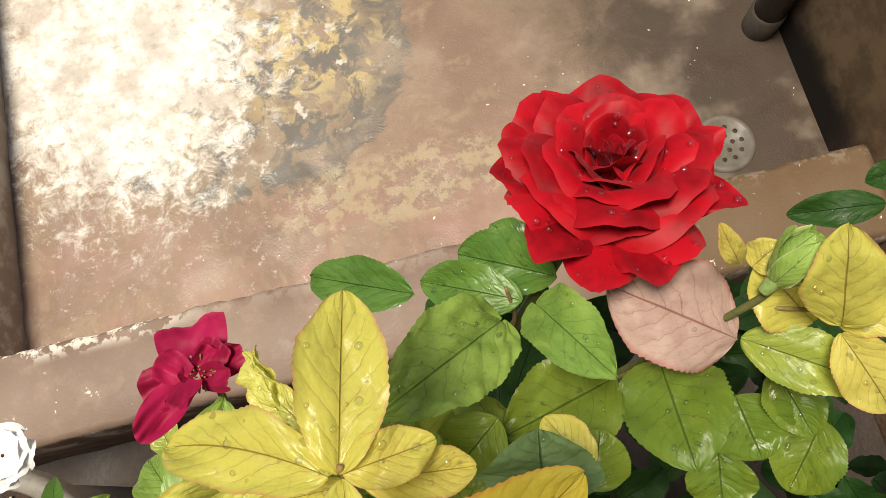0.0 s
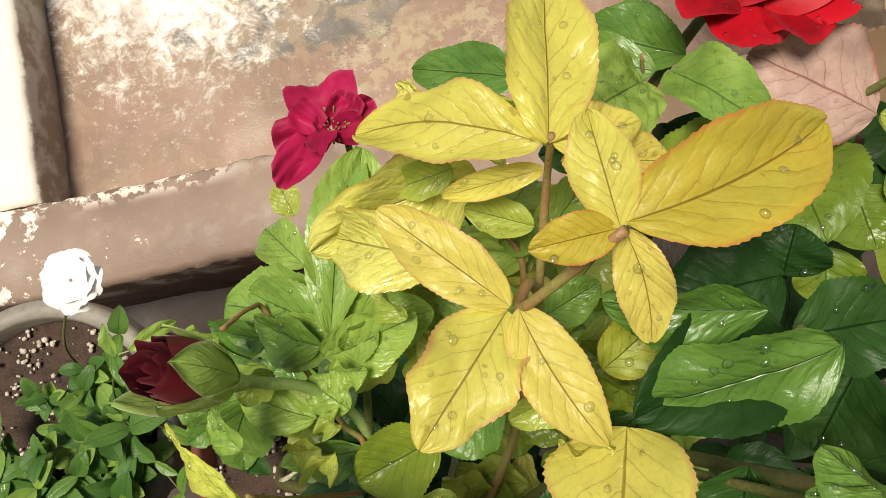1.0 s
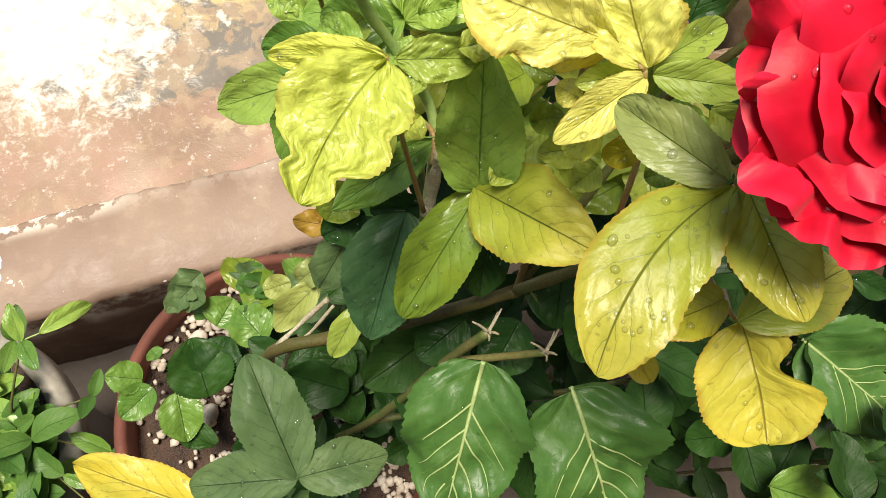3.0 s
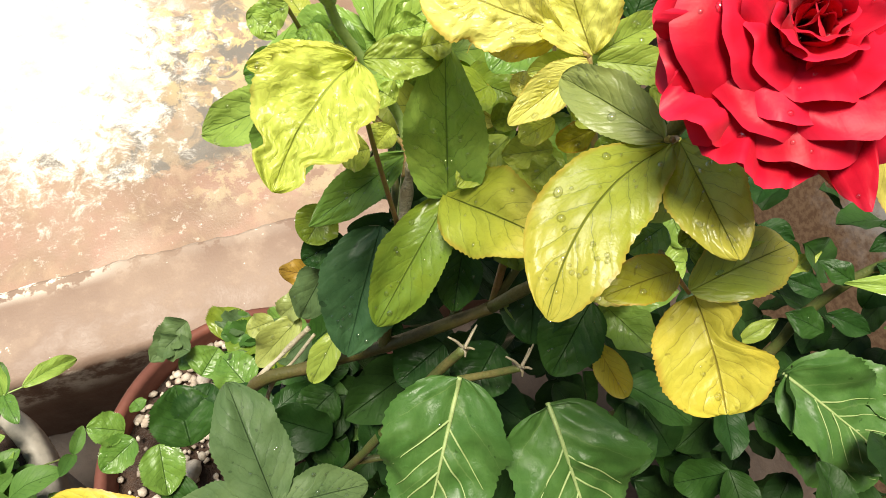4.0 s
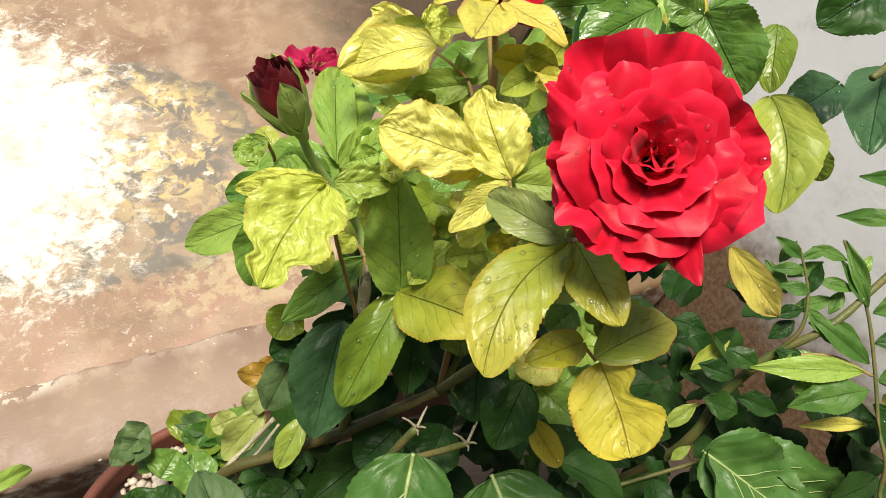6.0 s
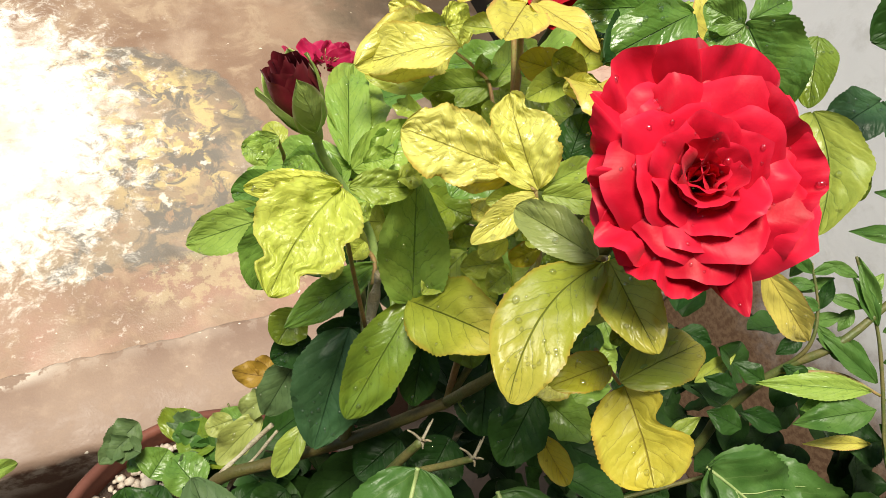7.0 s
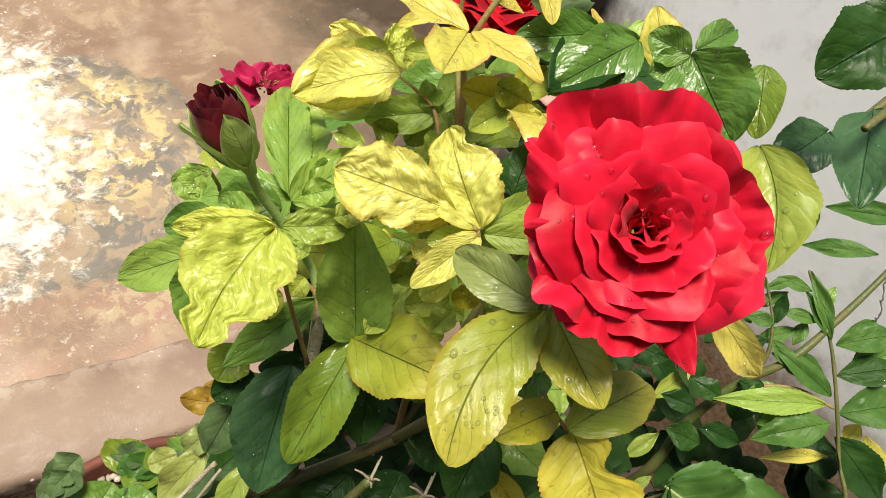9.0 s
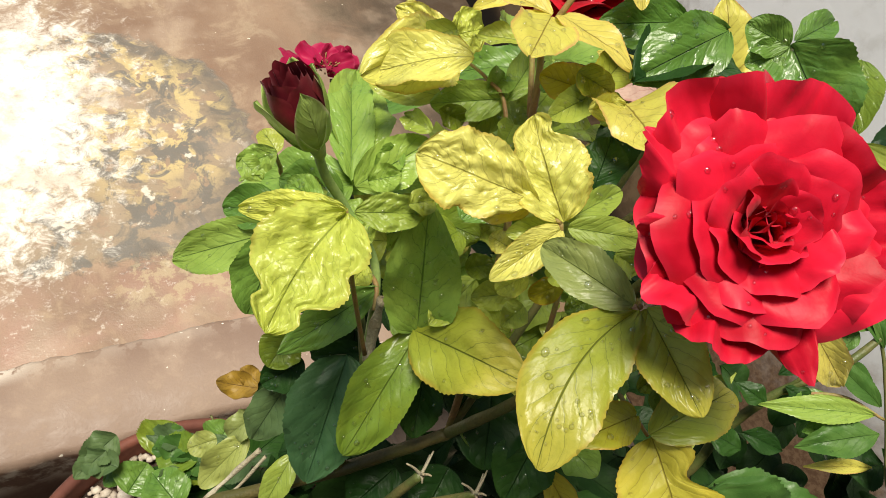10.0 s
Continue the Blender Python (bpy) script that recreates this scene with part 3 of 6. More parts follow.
# ---- pots ----
def pot(name, centre, radius, rim, material, label, lip=0.012):
    t = thing(name, label, "flower pot")
    t.location = (centre[0], centre[1], G)
    h = rim - G
    body = [(radius * 0.60, 0), (radius * 0.66, 0.01), (radius * 0.88, h - 0.05), (radius * 0.90, h - 0.036)]
    ring = [(radius * 0.90, h - 0.038), (radius * 0.995, h - 0.036), (radius, h - 0.006), (radius - 0.004, h), (radius - lip + 0.003, h), (radius - lip, h - 0.004), (radius - lip - 0.004, h - 0.07)]
    part("body", spin_bm(body), material, t)
    part("rim", spin_bm(ring, 96), material, t)
    return t


def soil(name, centre, radius, z, label):
    s = lambda u, v: Vector((centre[0] + radius * u * math.cos(v * 2 * math.pi), centre[1] + radius * u * math.sin(v * 2 * math.pi), z + 0.008 * noise.noise(Vector((u * math.cos(v * 6.2832) * 7, u * math.sin(v * 6.2832) * 7, 3)))))
    tagged(part(name, grid_bm(s, 24, 64), SOIL), label, "soil")


def pebbles(name, centre, radius, z, count, sizes, label, seed):
    rnd, bm = random.Random(seed), bmesh.new()
    for _ in range(count):
        a, r = rnd.uniform(0, 6.283), radius * math.sqrt(rnd.random())
        if noise.noise(Vector((r * math.cos(a) * 22 + seed, r * math.sin(a) * 22, 0))) < 0.05 and rnd.random() < 0.85:
            continue
        p, s = Vector((centre[0] + r * math.cos(a), centre[1] + r * math.sin(a), z + 0.002)), rnd.choice(sizes)
        new_verts = bmesh.ops.create_icosphere(bm, subdivisions=1, radius=s)["verts"]
        st = Vector((rnd.uniform(0.7, 1.3), rnd.uniform(0.7, 1.3), rnd.uniform(0.5, 0.9)))
        for v in new_verts:
            v.co = p + Vector((v.co.x * st.x, v.co.y * st.y, v.co.z * st.z)) * (1 + 0.25 * noise.noise(v.co * 300 + p * 50))
    tagged(part(name, bm, STONE), label, "gravel", kind="stuff")


pot("rose_pot", (-0.121, 0.137), 0.160, 0.41, TERRACOTTA, "reddish-brown pot holding the rose bush")
pot("herb_pot", (-0.492, 0.204), 0.160, 0.31, GREY_POT, "weathered grey pot with white-flowered herbs", 0.024)
soil("rose_soil", (-0.121, 0.137), 0.147, 0.375, "dark wet soil in the reddish-brown pot")
soil("herb_soil", (-0.492, 0.204), 0.135, 0.275, "dark wet soil in the grey pot")
pebbles("rose_gravel", (-0.121, 0.137), 0.145, 0.379, 1900, (0.0012, 0.002, 0.0026, 0.003, 0.004, 0.005), "pale grit scattered on the rose's soil", 4)
pebbles("herb_gravel", (-0.492, 0.204), 0.13, 0.278, 700, (0.0012, 0.002, 0.002, 0.003, 0.004), "pale grit scattered on the herbs' soil", 5)
for p, s in (((-0.190, 0.235, 0.385), 1.0), ((-0.165, 0.245, 0.386), 0.8), ((-0.196, 0.160, 0.385), 1.1), ((-0.178, 0.212, 0.384), 0.9)):
    bm = bmesh.new()
    bmesh.ops.create_icosphere(bm, subdivisions=3, radius=0.008 * s)
    for v in bm.verts:
        v.co = Vector((v.co.x * 1.4, v.co.y, v.co.z * 0.7)) * (1 + 0.3 * noise.noise(v.co * 120 + Vector(p) * 40))
    ob = tagged(part("shell_stone", bm, STONE), "pale rounded stone lying on the soil", "stone", "stones on the soil")
    ob.matrix_world = pose(*p, 0, 0, 40 * s)

# ---- the rose bush ----
bush = thing("rose_bush", "potted rose bush with yellowing leaves and red blooms", "rose bush")


def cane(points, r0, r1, material=STEM, name="cane", parent=None, knobs=0.15):
    return part(name, tube_bm(points, r0 * 0.8, r1 * 0.8, 10, None, knobs), material, parent or bush)


# main canes
cane([(-0.125, 0.165, 0.36), (-0.130, 0.155, 0.52), (-0.113, 0.146, 0.655), (-0.077, 0.137, 0.690), (-0.036, 0.126, 0.725), (-0.007, 0.119, 0.755), (0.017, 0.115, 0.775)], 0.0054, 0.0044, TAN)
cane([(0.017, 0.115, 0.775), (0.035, 0.104, 0.85), (0.036, 0.102, 0.945), (0.036, 0.095, 1.004)], 0.0042, 0.0032)
cane([(-0.036, 0.126, 0.725), (-0.028, 0.145, 0.775), (-0.024, 0.151, 0.800)], 0.0042, 0.0036)
cane([(-0.024, 0.151, 0.795), (-0.019, 0.164, 0.825), (-0.018, 0.168, 0.850)], 0.0042, 0.0034, BARK, "dry_stub", knobs=0.5)
cane([(-0.024, 0.155, 0.805), (-0.014, 0.185, 0.845), (-0.026, 0.206, 0.872), (-0.038, 0.213, 0.895), (-0.0445, 0.2165, 0.917)], 0.0028, 0.0028, YOUNG)
cane([(-0.020, 0.168, 0.840), (-0.016, 0.180, 0.845), (-0.024, 0.193, 0.850), (-0.044, 0.240, 0.855), (-0.048, 0.244, 0.865), (-0.054, 0.236, 0.886)], 0.0018, 0.0012, TWIG, "twig")
cane([(0.017, 0.115, 0.775), (0.045, 0.165, 0.84), (0.062, 0.215, 0.92), (0.060, 0.226, 0.950), (0.055, 0.219, 0.972), (0.078, 0.230, 1.004)], 0.0028, 0.0016, TWIG)
cane([(0.062, 0.215, 0.915), (0.070, 0.250, 0.945), (0.072, 0.262, 0.972)], 0.0020, 0.0012, TWIG)
cane([(0.000, 0.118, 0.76), (0.060, 0.235, 0.74), (0.130, 0.300, 0.78), (0.175, 0.340, 0.82), (0.197, 0.352, 0.852)], 0.0042, 0.0034)
cane([(0.060, 0.235, 0.74), (0.170, 0.270, 0.78), (0.238, 0.287, 0.850), (0.248, 0.294, 0.868)], 0.0028, 0.0020)
cane([(0.017, 0.115, 0.775), (0.080, 0.160, 0.86), (0.118, 0.190, 0.945), (0.122, 0.200, 0.972)], 0.0030, 0.0016)
cane([(0.080, 0.160, 0.86), (0.120, 0.155, 0.96), (0.122, 0.163, 1.000)], 0.0026, 0.0014)
cane([(0.100, 0.150, 0.80), (0.190, 0.130, 0.93), (0.260, 0.140, 0.985), (0.210, 0.121, 1.000), (0.179, 0.112, 1.000)], 0.0040, 0.0022)
cane([(-0.024, 0.151, 0.800), (-0.010, 0.224, 0.830), (0.000, 0.290, 0.835), (0.002, 0.312, 0.850)], 0.0026, 0.0020)
# dry stalks low in the bush
cane([(-0.128, 0.150, 0.50), (-0.112, 0.145, 0.655), (-0.091, 0.153, 0.680), (-0.072, 0.158, 0.700)], 0.0026, 0.0018, BARK, "dry_twig", knobs=0.5)
cane([(-0.120, 0.145, 0.52), (-0.103, 0.142, 0.655), (-0.085, 0.147, 0.680), (-0.070, 0.153, 0.700)], 0.0018, 0.0012, BARK, "dry_twig", knobs=0.5)
cane([(-0.125, 0.150, 0.50), (-0.110, 0.100, 0.60), (-0.114, 0.066, 0.680)], 0.0022, 0.0014, TWIG, "twig")
# leaf stalks from the canes to the leaf joints
cane([(0.036, 0.110, 0.86), (0.034, 0.125, 0.91), (0.022, 0.135, 0.950)], 0.0018, 0.0012, TWIG, "twig")
cane([(0.022, 0.135, 0.950), (0.014, 0.147, 0.952)], 0.0010, 0.0008, TWIG, "twig")
cane([(-0.026, 0.155, 0.82), (-0.038, 0.168, 0.88), (-0.043, 0.178, 0.918)], 0.0016, 0.0011, TWIG, "twig")
cane([(0.036, 0.102, 0.945), (0.028, 0.094, 0.960), (0.019, 0.089, 0.970)], 0.0015, 0.0012, TWIG, "twig")
cane([(0.036, 0.104, 0.87), (0.044, 0.088, 0.895), (0.032, 0.067, 0.920), (0.037, 0.059, 0.915)], 0.0014, 0.0010, TWIG, "twig")
cane([(-0.020, 0.140, 0.79), (-0.012, 0.150, 0.825), (-0.008, 0.149, 0.851)], 0.0016, 0.0011, TWIG, "twig")
cane([(0.050, 0.180, 0.87), (0.062, 0.232, 0.900), (0.058, 0.249, 0.905), (0.053, 0.268, 0.902)], 0.0016, 0.0010, TWIG, "twig")
cane([(0.130, 0.300, 0.78), (0.140, 0.310, 0.82), (0.138, 0.322, 0.845)], 0.0014, 0.0010, TWIG, "twig")
cane([(0.170, 0.270, 0.78), (0.200, 0.275, 0.82), (0.228, 0.280, 0.837)], 0.0014, 0.0010, TWIG, "twig")
cane([(0.238, 0.287, 0.850), (0.274, 0.275, 0.855), (0.290, 0.268, 0.863)], 0.0014, 0.0010, TWIG, "twig")


def open_rose(centre, axis, radius, material, label, rim, seed, drops, ruffle, broad=1.0, cupped=1.0, pleat=0.05, lift=0.0):
    """A full rose: whorls of cupped inner petals and a rim of broad, folded-back outer petals given by tip, width and point."""
    axis, centre = Vector(axis).normalized(), Vector(centre)
    flower = tagged(new("rose_bloom"), label)
    flower.parent = bush
    rnd = random.Random(seed)
    a0 = axis.orthogonal().normalized()
    b0 = axis.cross(a0)

    def wet(s, count):
        for _ in range(count):
            u, v = rnd.uniform(0.6, 0.95), rnd.uniform(0.2, 0.8)
            p = s(u, v)
            nrm = (s(u + 0.02, v) - p).cross(s(u, v + 0.02) - p).normalized()
            DROPS.append((p, nrm if nrm.dot(axis) > 0 else -nrm, rnd.choice((0.0005, 0.0006, 0.0008, 0.0012)) * radius / 0.0365))

    # count, length, width, tilt, outward curl, cup, foot
    whorls = ((4, 0.44, 0.30, -3, 4, 0.10, 0.01), (5, 0.50, 0.38, 7, 10, 0.16, 0.03), (6, 0.56, 0.50, 18, 20, 0.26, 0.05), (6, 0.62, 0.64, 31, 30, 0.38, 0.07), (7, 0.70, 0.76, 44, 40, 0.55, 0.09), (8, 0.78, 0.84, 56, 44, 0.75, 0.10), (8, 0.84, 0.86, 67, 44, 1.0, 0.10))
    for w, (count, length, width, tilt, curl, cup, foot) in enumerate(whorls):
        for k in range(count):
            th = 2 * math.pi * (k + 0.5 * (w % 2)) / count + rnd.uniform(-0.25, 0.25) + w * 0.35
            out = a0 * math.cos(th) + b0 * math.sin(th)
            s = petal_surface(axis, axis.cross(out), out, centre + axis * radius * lift, radius * length * rnd.uniform(0.9, 1.08), radius * width * broad * rnd.uniform(0.9, 1.15), radians(tilt * cupped + rnd.uniform(-6, 6)), radians(curl * rnd.uniform(0.6, 1.4)), radius * cup, radius * foot, k * 1.7 + w * 4.1 + seed, rnd.uniform(0.02, 0.14), ruffle * (1.3 if w < 4 else 0.8))
            part("petal", grid_bm(s, 18, 22), material, flower)
            if w > 0 and k % 2 == 0:
                wet(s, drops)
    for k, (tip, width, point) in enumerate(rim):
        tip = Vector(tip)
        s = fan_surface(centre + (tip - centre).normalized() * radius * 0.08 - axis * 0.002, tip, width, axis, point, -0.26, -0.34, pleat, k * 2.3 + seed, 0.45)
        part("petal", grid_bm(s, 20, 22), material, flower)
        wet(s, drops)
    return flower


def fan_surface(base, tip, width, up, point=0.15, cup=0.2, curl=0.0, crease=0.05, seed=0.0, neck=0.28):
    """A broad petal, narrow at its foot; its sides fold back where cup is negative, its end where curl is."""
    base, tip, up = Vector(base), Vector(tip), Vector(up)
    length = (tip - base).length
    ex = (tip - base) / length
    ez = (up - ex * up.dot(ex)).normalized()
    ey = ez.cross(ex)

    def surface(u, v):
        s = v * 2 - 1
        a = abs(s)
        half = width * 0.5 * (neck + (1 - neck) * math.sin(min(1.0, u * 1.35) * math.pi * 0.5)) * (1 - max(0.0, point) * 0.75 * u**3)
        reach = u * (1 - point * 0.6 * a**1.3 - 0.12 * a**4)
        z = cup * half * a * a + curl * length * (max(0.0, u - 0.4) ** 2 - 0.36 * u) - 0.06 * length * math.sin(math.pi * u) * (1 if curl < 0 else 0)
        z += crease * length * u * (noise.noise(Vector((s * 2.2 + seed, u * 2.0, seed))) + 0.6 * noise.noise(Vector((s * 5 + seed, u * 3.0, seed * 2))) + 0.7 * math.sin(s * 4.2 + seed * 4))
        return base + ex * (reach * length) + ey * (s * half) + ez * z

    return surface


def fan_petal(parent, base, tip, width, up, material, point=0.15, cup=0.2, curl=0.0, crease=0.05, seed=0.0, neck=0.28):
    return part("petal", grid_bm(fan_surface(base, tip, width, up, point, cup, curl, crease, seed, neck), 18, 18), material, parent)


open_rose((0.200, 0.362, 0.838), (0.06, 0.30, 0.95), 0.056, CRIMSON, "open deep red rose wet with drops", (
    ((0.180, 0.412, 0.848), 0.052, 0.45), ((0.154, 0.393, 0.855), 0.046, 0.3), ((0.143, 0.372, 0.862), 0.044, 0.35), ((0.147, 0.350, 0.867), 0.044, 0.25),
    ((0.151, 0.326, 0.872), 0.046, 0.35), ((0.172, 0.304, 0.874), 0.050, 0.4), ((0.199, 0.303, 0.873), 0.046, 0.3), ((0.216, 0.309, 0.872), 0.044, 0.3),
    ((0.247, 0.329, 0.868), 0.050, 0.5), ((0.254, 0.366, 0.857), 0.048, 0.5), ((0.236, 0.381, 0.854), 0.044, 0.3), ((0.214, 0.409, 0.846), 0.056, 0.35)), 3, 6, 0.05, 1.25, 0.82)
open_rose((0.037, 0.091, 1.004), (-0.41, -0.38, 0.83), 0.0365, RED, "large open red rose facing up", (
    ((0.0004, 0.1160, 1.027), 0.030, 0.45), ((-0.005, 0.0966, 1.015), 0.026, 0.7), ((-0.003, 0.0760, 1.0035), 0.028, 0.25), ((0.009, 0.0600, 1.0005), 0.030, 0.15),
    ((0.0293, 0.0444, 1.0037), 0.036, 0.75), ((0.0497, 0.0592, 1.023), 0.034, 0.12), ((0.0562, 0.07, 1.0336), 0.034, 0.15), ((0.0508, 0.089, 1.042), 0.032, 0.1),
    ((0.0435, 0.1102, 1.0457), 0.034, 0.12), ((0.028, 0.1199, 1.0425), 0.034, 0.2), ((0.0141, 0.1215, 1.0364), 0.034, 0.15)), 8, 2, 0.10, 1.25, 1.0, 0.10, 0.24)


def bud(parent, base, tip, radius, material, label, sepals, turn=0.4, closed=False):
    """An egg-shaped bud: wrapped petals with turned-out rims, held by sepals given by reach, breadth and flare."""
    base, tip = Vector(base), Vector(tip)
    axis = (tip - base).normalized()
    length = (tip - base).length
    b = tagged(new("rose_bud"), label)
    b.parent = parent
    a0 = axis.orthogonal().normalized()
    b0 = axis.cross(a0)

    def egg(u):
        return radius * math.sin(math.pi * (0.09 + 0.66 * min(1.0, u))) ** 0.75

    for i in range(4 if closed else 11):
        th = i * 2.399963
        out = a0 * math.cos(th) + b0 * math.sin(th)
        side_v = axis.cross(out)

        def surface(u, v, out=out, side_v=side_v, i=i):
            w = v * 2 - 1
            s = w * (1.35 - 0.04 * i)
            r = egg(u) * (1 - 0.072 * i)
            lip = max(0.0, u - 0.80) / 0.20
            if not closed:
                r += radius * (0.16 - 0.012 * i) * lip**2 * (0.35 + 0.65 * math.cos(w * 4.5 + i) ** 2)
            r *= 1 + 0.05 * noise.noise(Vector((s * 2 + i * 3, u * 3, i)))
            top = 0.90 + 0.012 * i - 0.16 * abs(w) ** 2.5 + 0.06 * max(0.0, 1 - abs(w) * 3) * (i % 2) + 0.03 * noise.noise(Vector((w * 3, i * 2.3, 1)))
            return base + axis * (length * u * top) + (out * math.cos(s) + side_v * math.sin(s)) * r

        part("petal", grid_bm(surface, 20, 20), material, b)
    for i, (reach, breadth, flare) in enumerate(sepals):
        th = i * 2 * math.pi / len(sepals) + turn
        out = a0 * math.cos(th) + b0 * math.sin(th)
        side_v = axis.cross(out)

        def sepal(u, v, out=out, side_v=side_v, flare=flare, reach=reach, breadth=breadth, i=i):
            s = v * 2 - 1
            w = radius * breadth * (0.55 + 1.2 * u) * (1 - u) ** 0.8 / 0.8
            w = max(w, 0.0004)
            along = reach * u
            r = egg(along) * 1.04 + 0.0006 + radius * flare * max(0.0, u - 0.35) ** 2 * 2.2
            q = s * w / max(r, radius * 0.5)
            r += 0.0012 * abs(s) ** 3 + 0.0008 * noise.noise(Vector((u * 4, s * 2, i * 5)))
            return base + axis * (length * along - 0.001) + (out * math.cos(q) + side_v * math.sin(q)) * r

        part("sepal", grid_bm(sepal, 22, 10), SEPAL, b)
    part("hip", tube_bm([base - axis * 0.009, base - axis * 0.003, base + axis * 0.003], 0.0026, radius * 0.50, 14), YOUNG, b)
    return b


bud(bush, (-0.0445, 0.2165, 0.9155), (-0.0580, 0.2255, 0.9485), 0.0113, WINE, "half-open dark wine-red rosebud with green sepals", ((0.92, 0.85, 0.15), (0.82, 1.0, 0.0), (0.95, 0.75, 0.5), (0.90, 0.85, 0.1), (0.98, 1.0, 0.05)), 0.4)
bud(bush, (0.248, 0.294, 0.867), (0.264, 0.304, 0.885), 0.0095, SEPAL, "closed green rosebud", ((0.95, 0.7, 0.0), (0.9, 0.7, 0.1), (1.0, 0.7, 0.0), (0.92, 0.7, 0.15), (0.96, 0.7, 0.0)), 0.4, True)

# the faded bloom: a few creased petals round a spent centre
faded = tagged(new("faded_bloom"), "withered magenta rose with creased petals")
faded.parent = bush
for k, (base, tip, width, up, point, neck) in enumerate((
    ((-0.0041, 0.3179, 0.8531), (-0.0060, 0.3414, 0.8457), 0.0328, (0, -0.4, 0.9), -0.04, 0.75),
    ((-0.0069, 0.3150, 0.8546), (-0.0287, 0.3121, 0.8589), 0.0207, (-0.1, -0.2, 0.9), 0.1, 0.6),
    ((-0.0117, 0.3121, 0.8553), (-0.0287, 0.2916, 0.8663), 0.0185, (0, -0.3, 0.9), 0.25, 0.75),
    ((-0.0003, 0.3160, 0.8555), (0.0185, 0.3199, 0.8579), 0.0153, (-0.2, -0.3, 0.9), 0.1, 0.6),
    ((-0.0022, 0.3130, 0.8570), (0.0129, 0.3101, 0.8642), 0.0153, (0.3, -0.3, 0.8), 0.1, 0.6),
    ((-0.0022, 0.3170, 0.8565), (0.0063, 0.3248, 0.8612), 0.0131, (0, -0.8, 0.5), 0.05, 0.6),
    ((-0.0041, 0.3140, 0.8579), (-0.0079, 0.3189, 0.8627), 0.0109, (0.6, 0, 0.6), 0.05, 0.6),
    ((-0.0060, 0.3150, 0.8600), (-0.0170, 0.3240, 0.8660), 0.0150, (0.5, -0.5, 0.6), 0.1, 0.6),
    ((-0.0040, 0.3130, 0.8600), (-0.0100, 0.3020, 0.8720), 0.0140, (0.2, 0.7, 0.5), 0.15, 0.6),
    ((0.0000, 0.3160, 0.8580), (0.0100, 0.3270, 0.8600), 0.0160, (-0.5, -0.4, 0.7), 0.1, 0.6))):
    fan_petal(faded, base, tip, width, up, MAGENTA, point, 0.14, 0.2, 0.15, k * 3.1 + 1, neck)
rnd = random.Random(5)
bm = bmesh.new()
for k in range(26):
    a, r = rnd.uniform(0, 6.28), rnd.uniform(0.001, 0.006)
    p = Vector((-0.0020 + r * math.cos(a), 0.3150 + r * math.sin(a), 0.8576))
    tube_bm([p, p + Vector((0.2 * r * math.cos(a), 0.2 * r * math.sin(a), 0.0015)), p + Vector((0.5 * r * math.cos(a), 0.5 * r * math.sin(a), 0.0025))], 0.0003, 0.0005, 5, bm)
tagged(part("stamens", bm, TWIG, faded, "dry brown stamens"), kind="stuff")

leaf(bush, (0.0710, 0.2600, 0.9700), (0.0810, 0.3110, 0.9620), 0.0260, (0.16, -0.12, 0.98), YELLOW, drops=8, fold=0.2, wave=0.08, quilt=0.007, crinkle=0.03)
leaf(bush, (0.0690, 0.2600, 0.9700), (0.0180, 0.2800, 0.9520), 0.0222, (0.30, -0.04, 0.95), YELLOW, drops=7, bend=-0.05, quilt=0.007, wave=0.14, crinkle=0.03)
leaf(bush, (0.0720, 0.2600, 0.9700), (0.0980, 0.2630, 0.9620), 0.0146, (0.12, -0.00, 0.99), YELLOW, drops=6, quilt=0.007, wave=0.14, crinkle=0.03)
leaf(bush, (0.0750, 0.2570, 0.9600), (0.1070, 0.2530, 0.9500), 0.0153, (0.09, 0.03, 1.00), YELLOW, drops=5, lobes=0.2)
leaf(bush, (0.0780, 0.2310, 1.0000), (0.0770, 0.2590, 0.9980), 0.0140, (-0.20, -0.19, 0.96), YELLOW, drops=3, quilt=0.007, wave=0.14, crinkle=0.03)
leaf(bush, (0.0790, 0.2320, 1.0000), (0.1320, 0.2470, 0.9900), 0.0255, (-0.35, -0.14, 0.93), AMBER, wave=0.1, fold=0.2, drops=2, shape=0.85, bend=-0.05, quilt=0.007, crinkle=0.03)
leaf(bush, (0.0770, 0.2310, 1.0000), (0.0570, 0.2300, 1.0030), 0.0102, (-0.14, -0.10, 0.98), AMBER, drops=1)
leaf(bush, (0.0790, 0.2310, 0.9980), (0.0820, 0.2050, 0.9850), 0.0121, (-0.21, -0.02, 0.98), YELLOW, bend=0.06, quilt=0.007, wave=0.14, crinkle=0.03)
leaf(bush, (0.0520, 0.2200, 0.9720), (0.0230, 0.2520, 0.9720), 0.0158, (0.03, -0.12, 0.99), YELLOW, drops=6, quilt=0.007, wave=0.14, crinkle=0.03)
leaf(bush, (0.0510, 0.2190, 0.9720), (0.0230, 0.1900, 0.9800), 0.0246, (0.04, 0.05, 1.00), YELLOW, drops=6, lobes=0.25, shape=0.8, quilt=0.007, wave=0.14, crinkle=0.03)
leaf(bush, (0.0540, 0.2190, 0.9720), (0.0680, 0.1820, 0.9760), 0.0169, (-0.09, 0.07, 0.99), YELLOW, drops=4, bend=-0.04, quilt=0.007, wave=0.14, crinkle=0.03)
leaf(bush, (0.0770, 0.1820, 0.9550), (0.0650, 0.1450, 0.9660), 0.0340, (-0.32, 0.08, 0.95), YELLOW, drops=10, shape=0.72, fold=0.2, quilt=0.007, wave=0.14, crinkle=0.03)
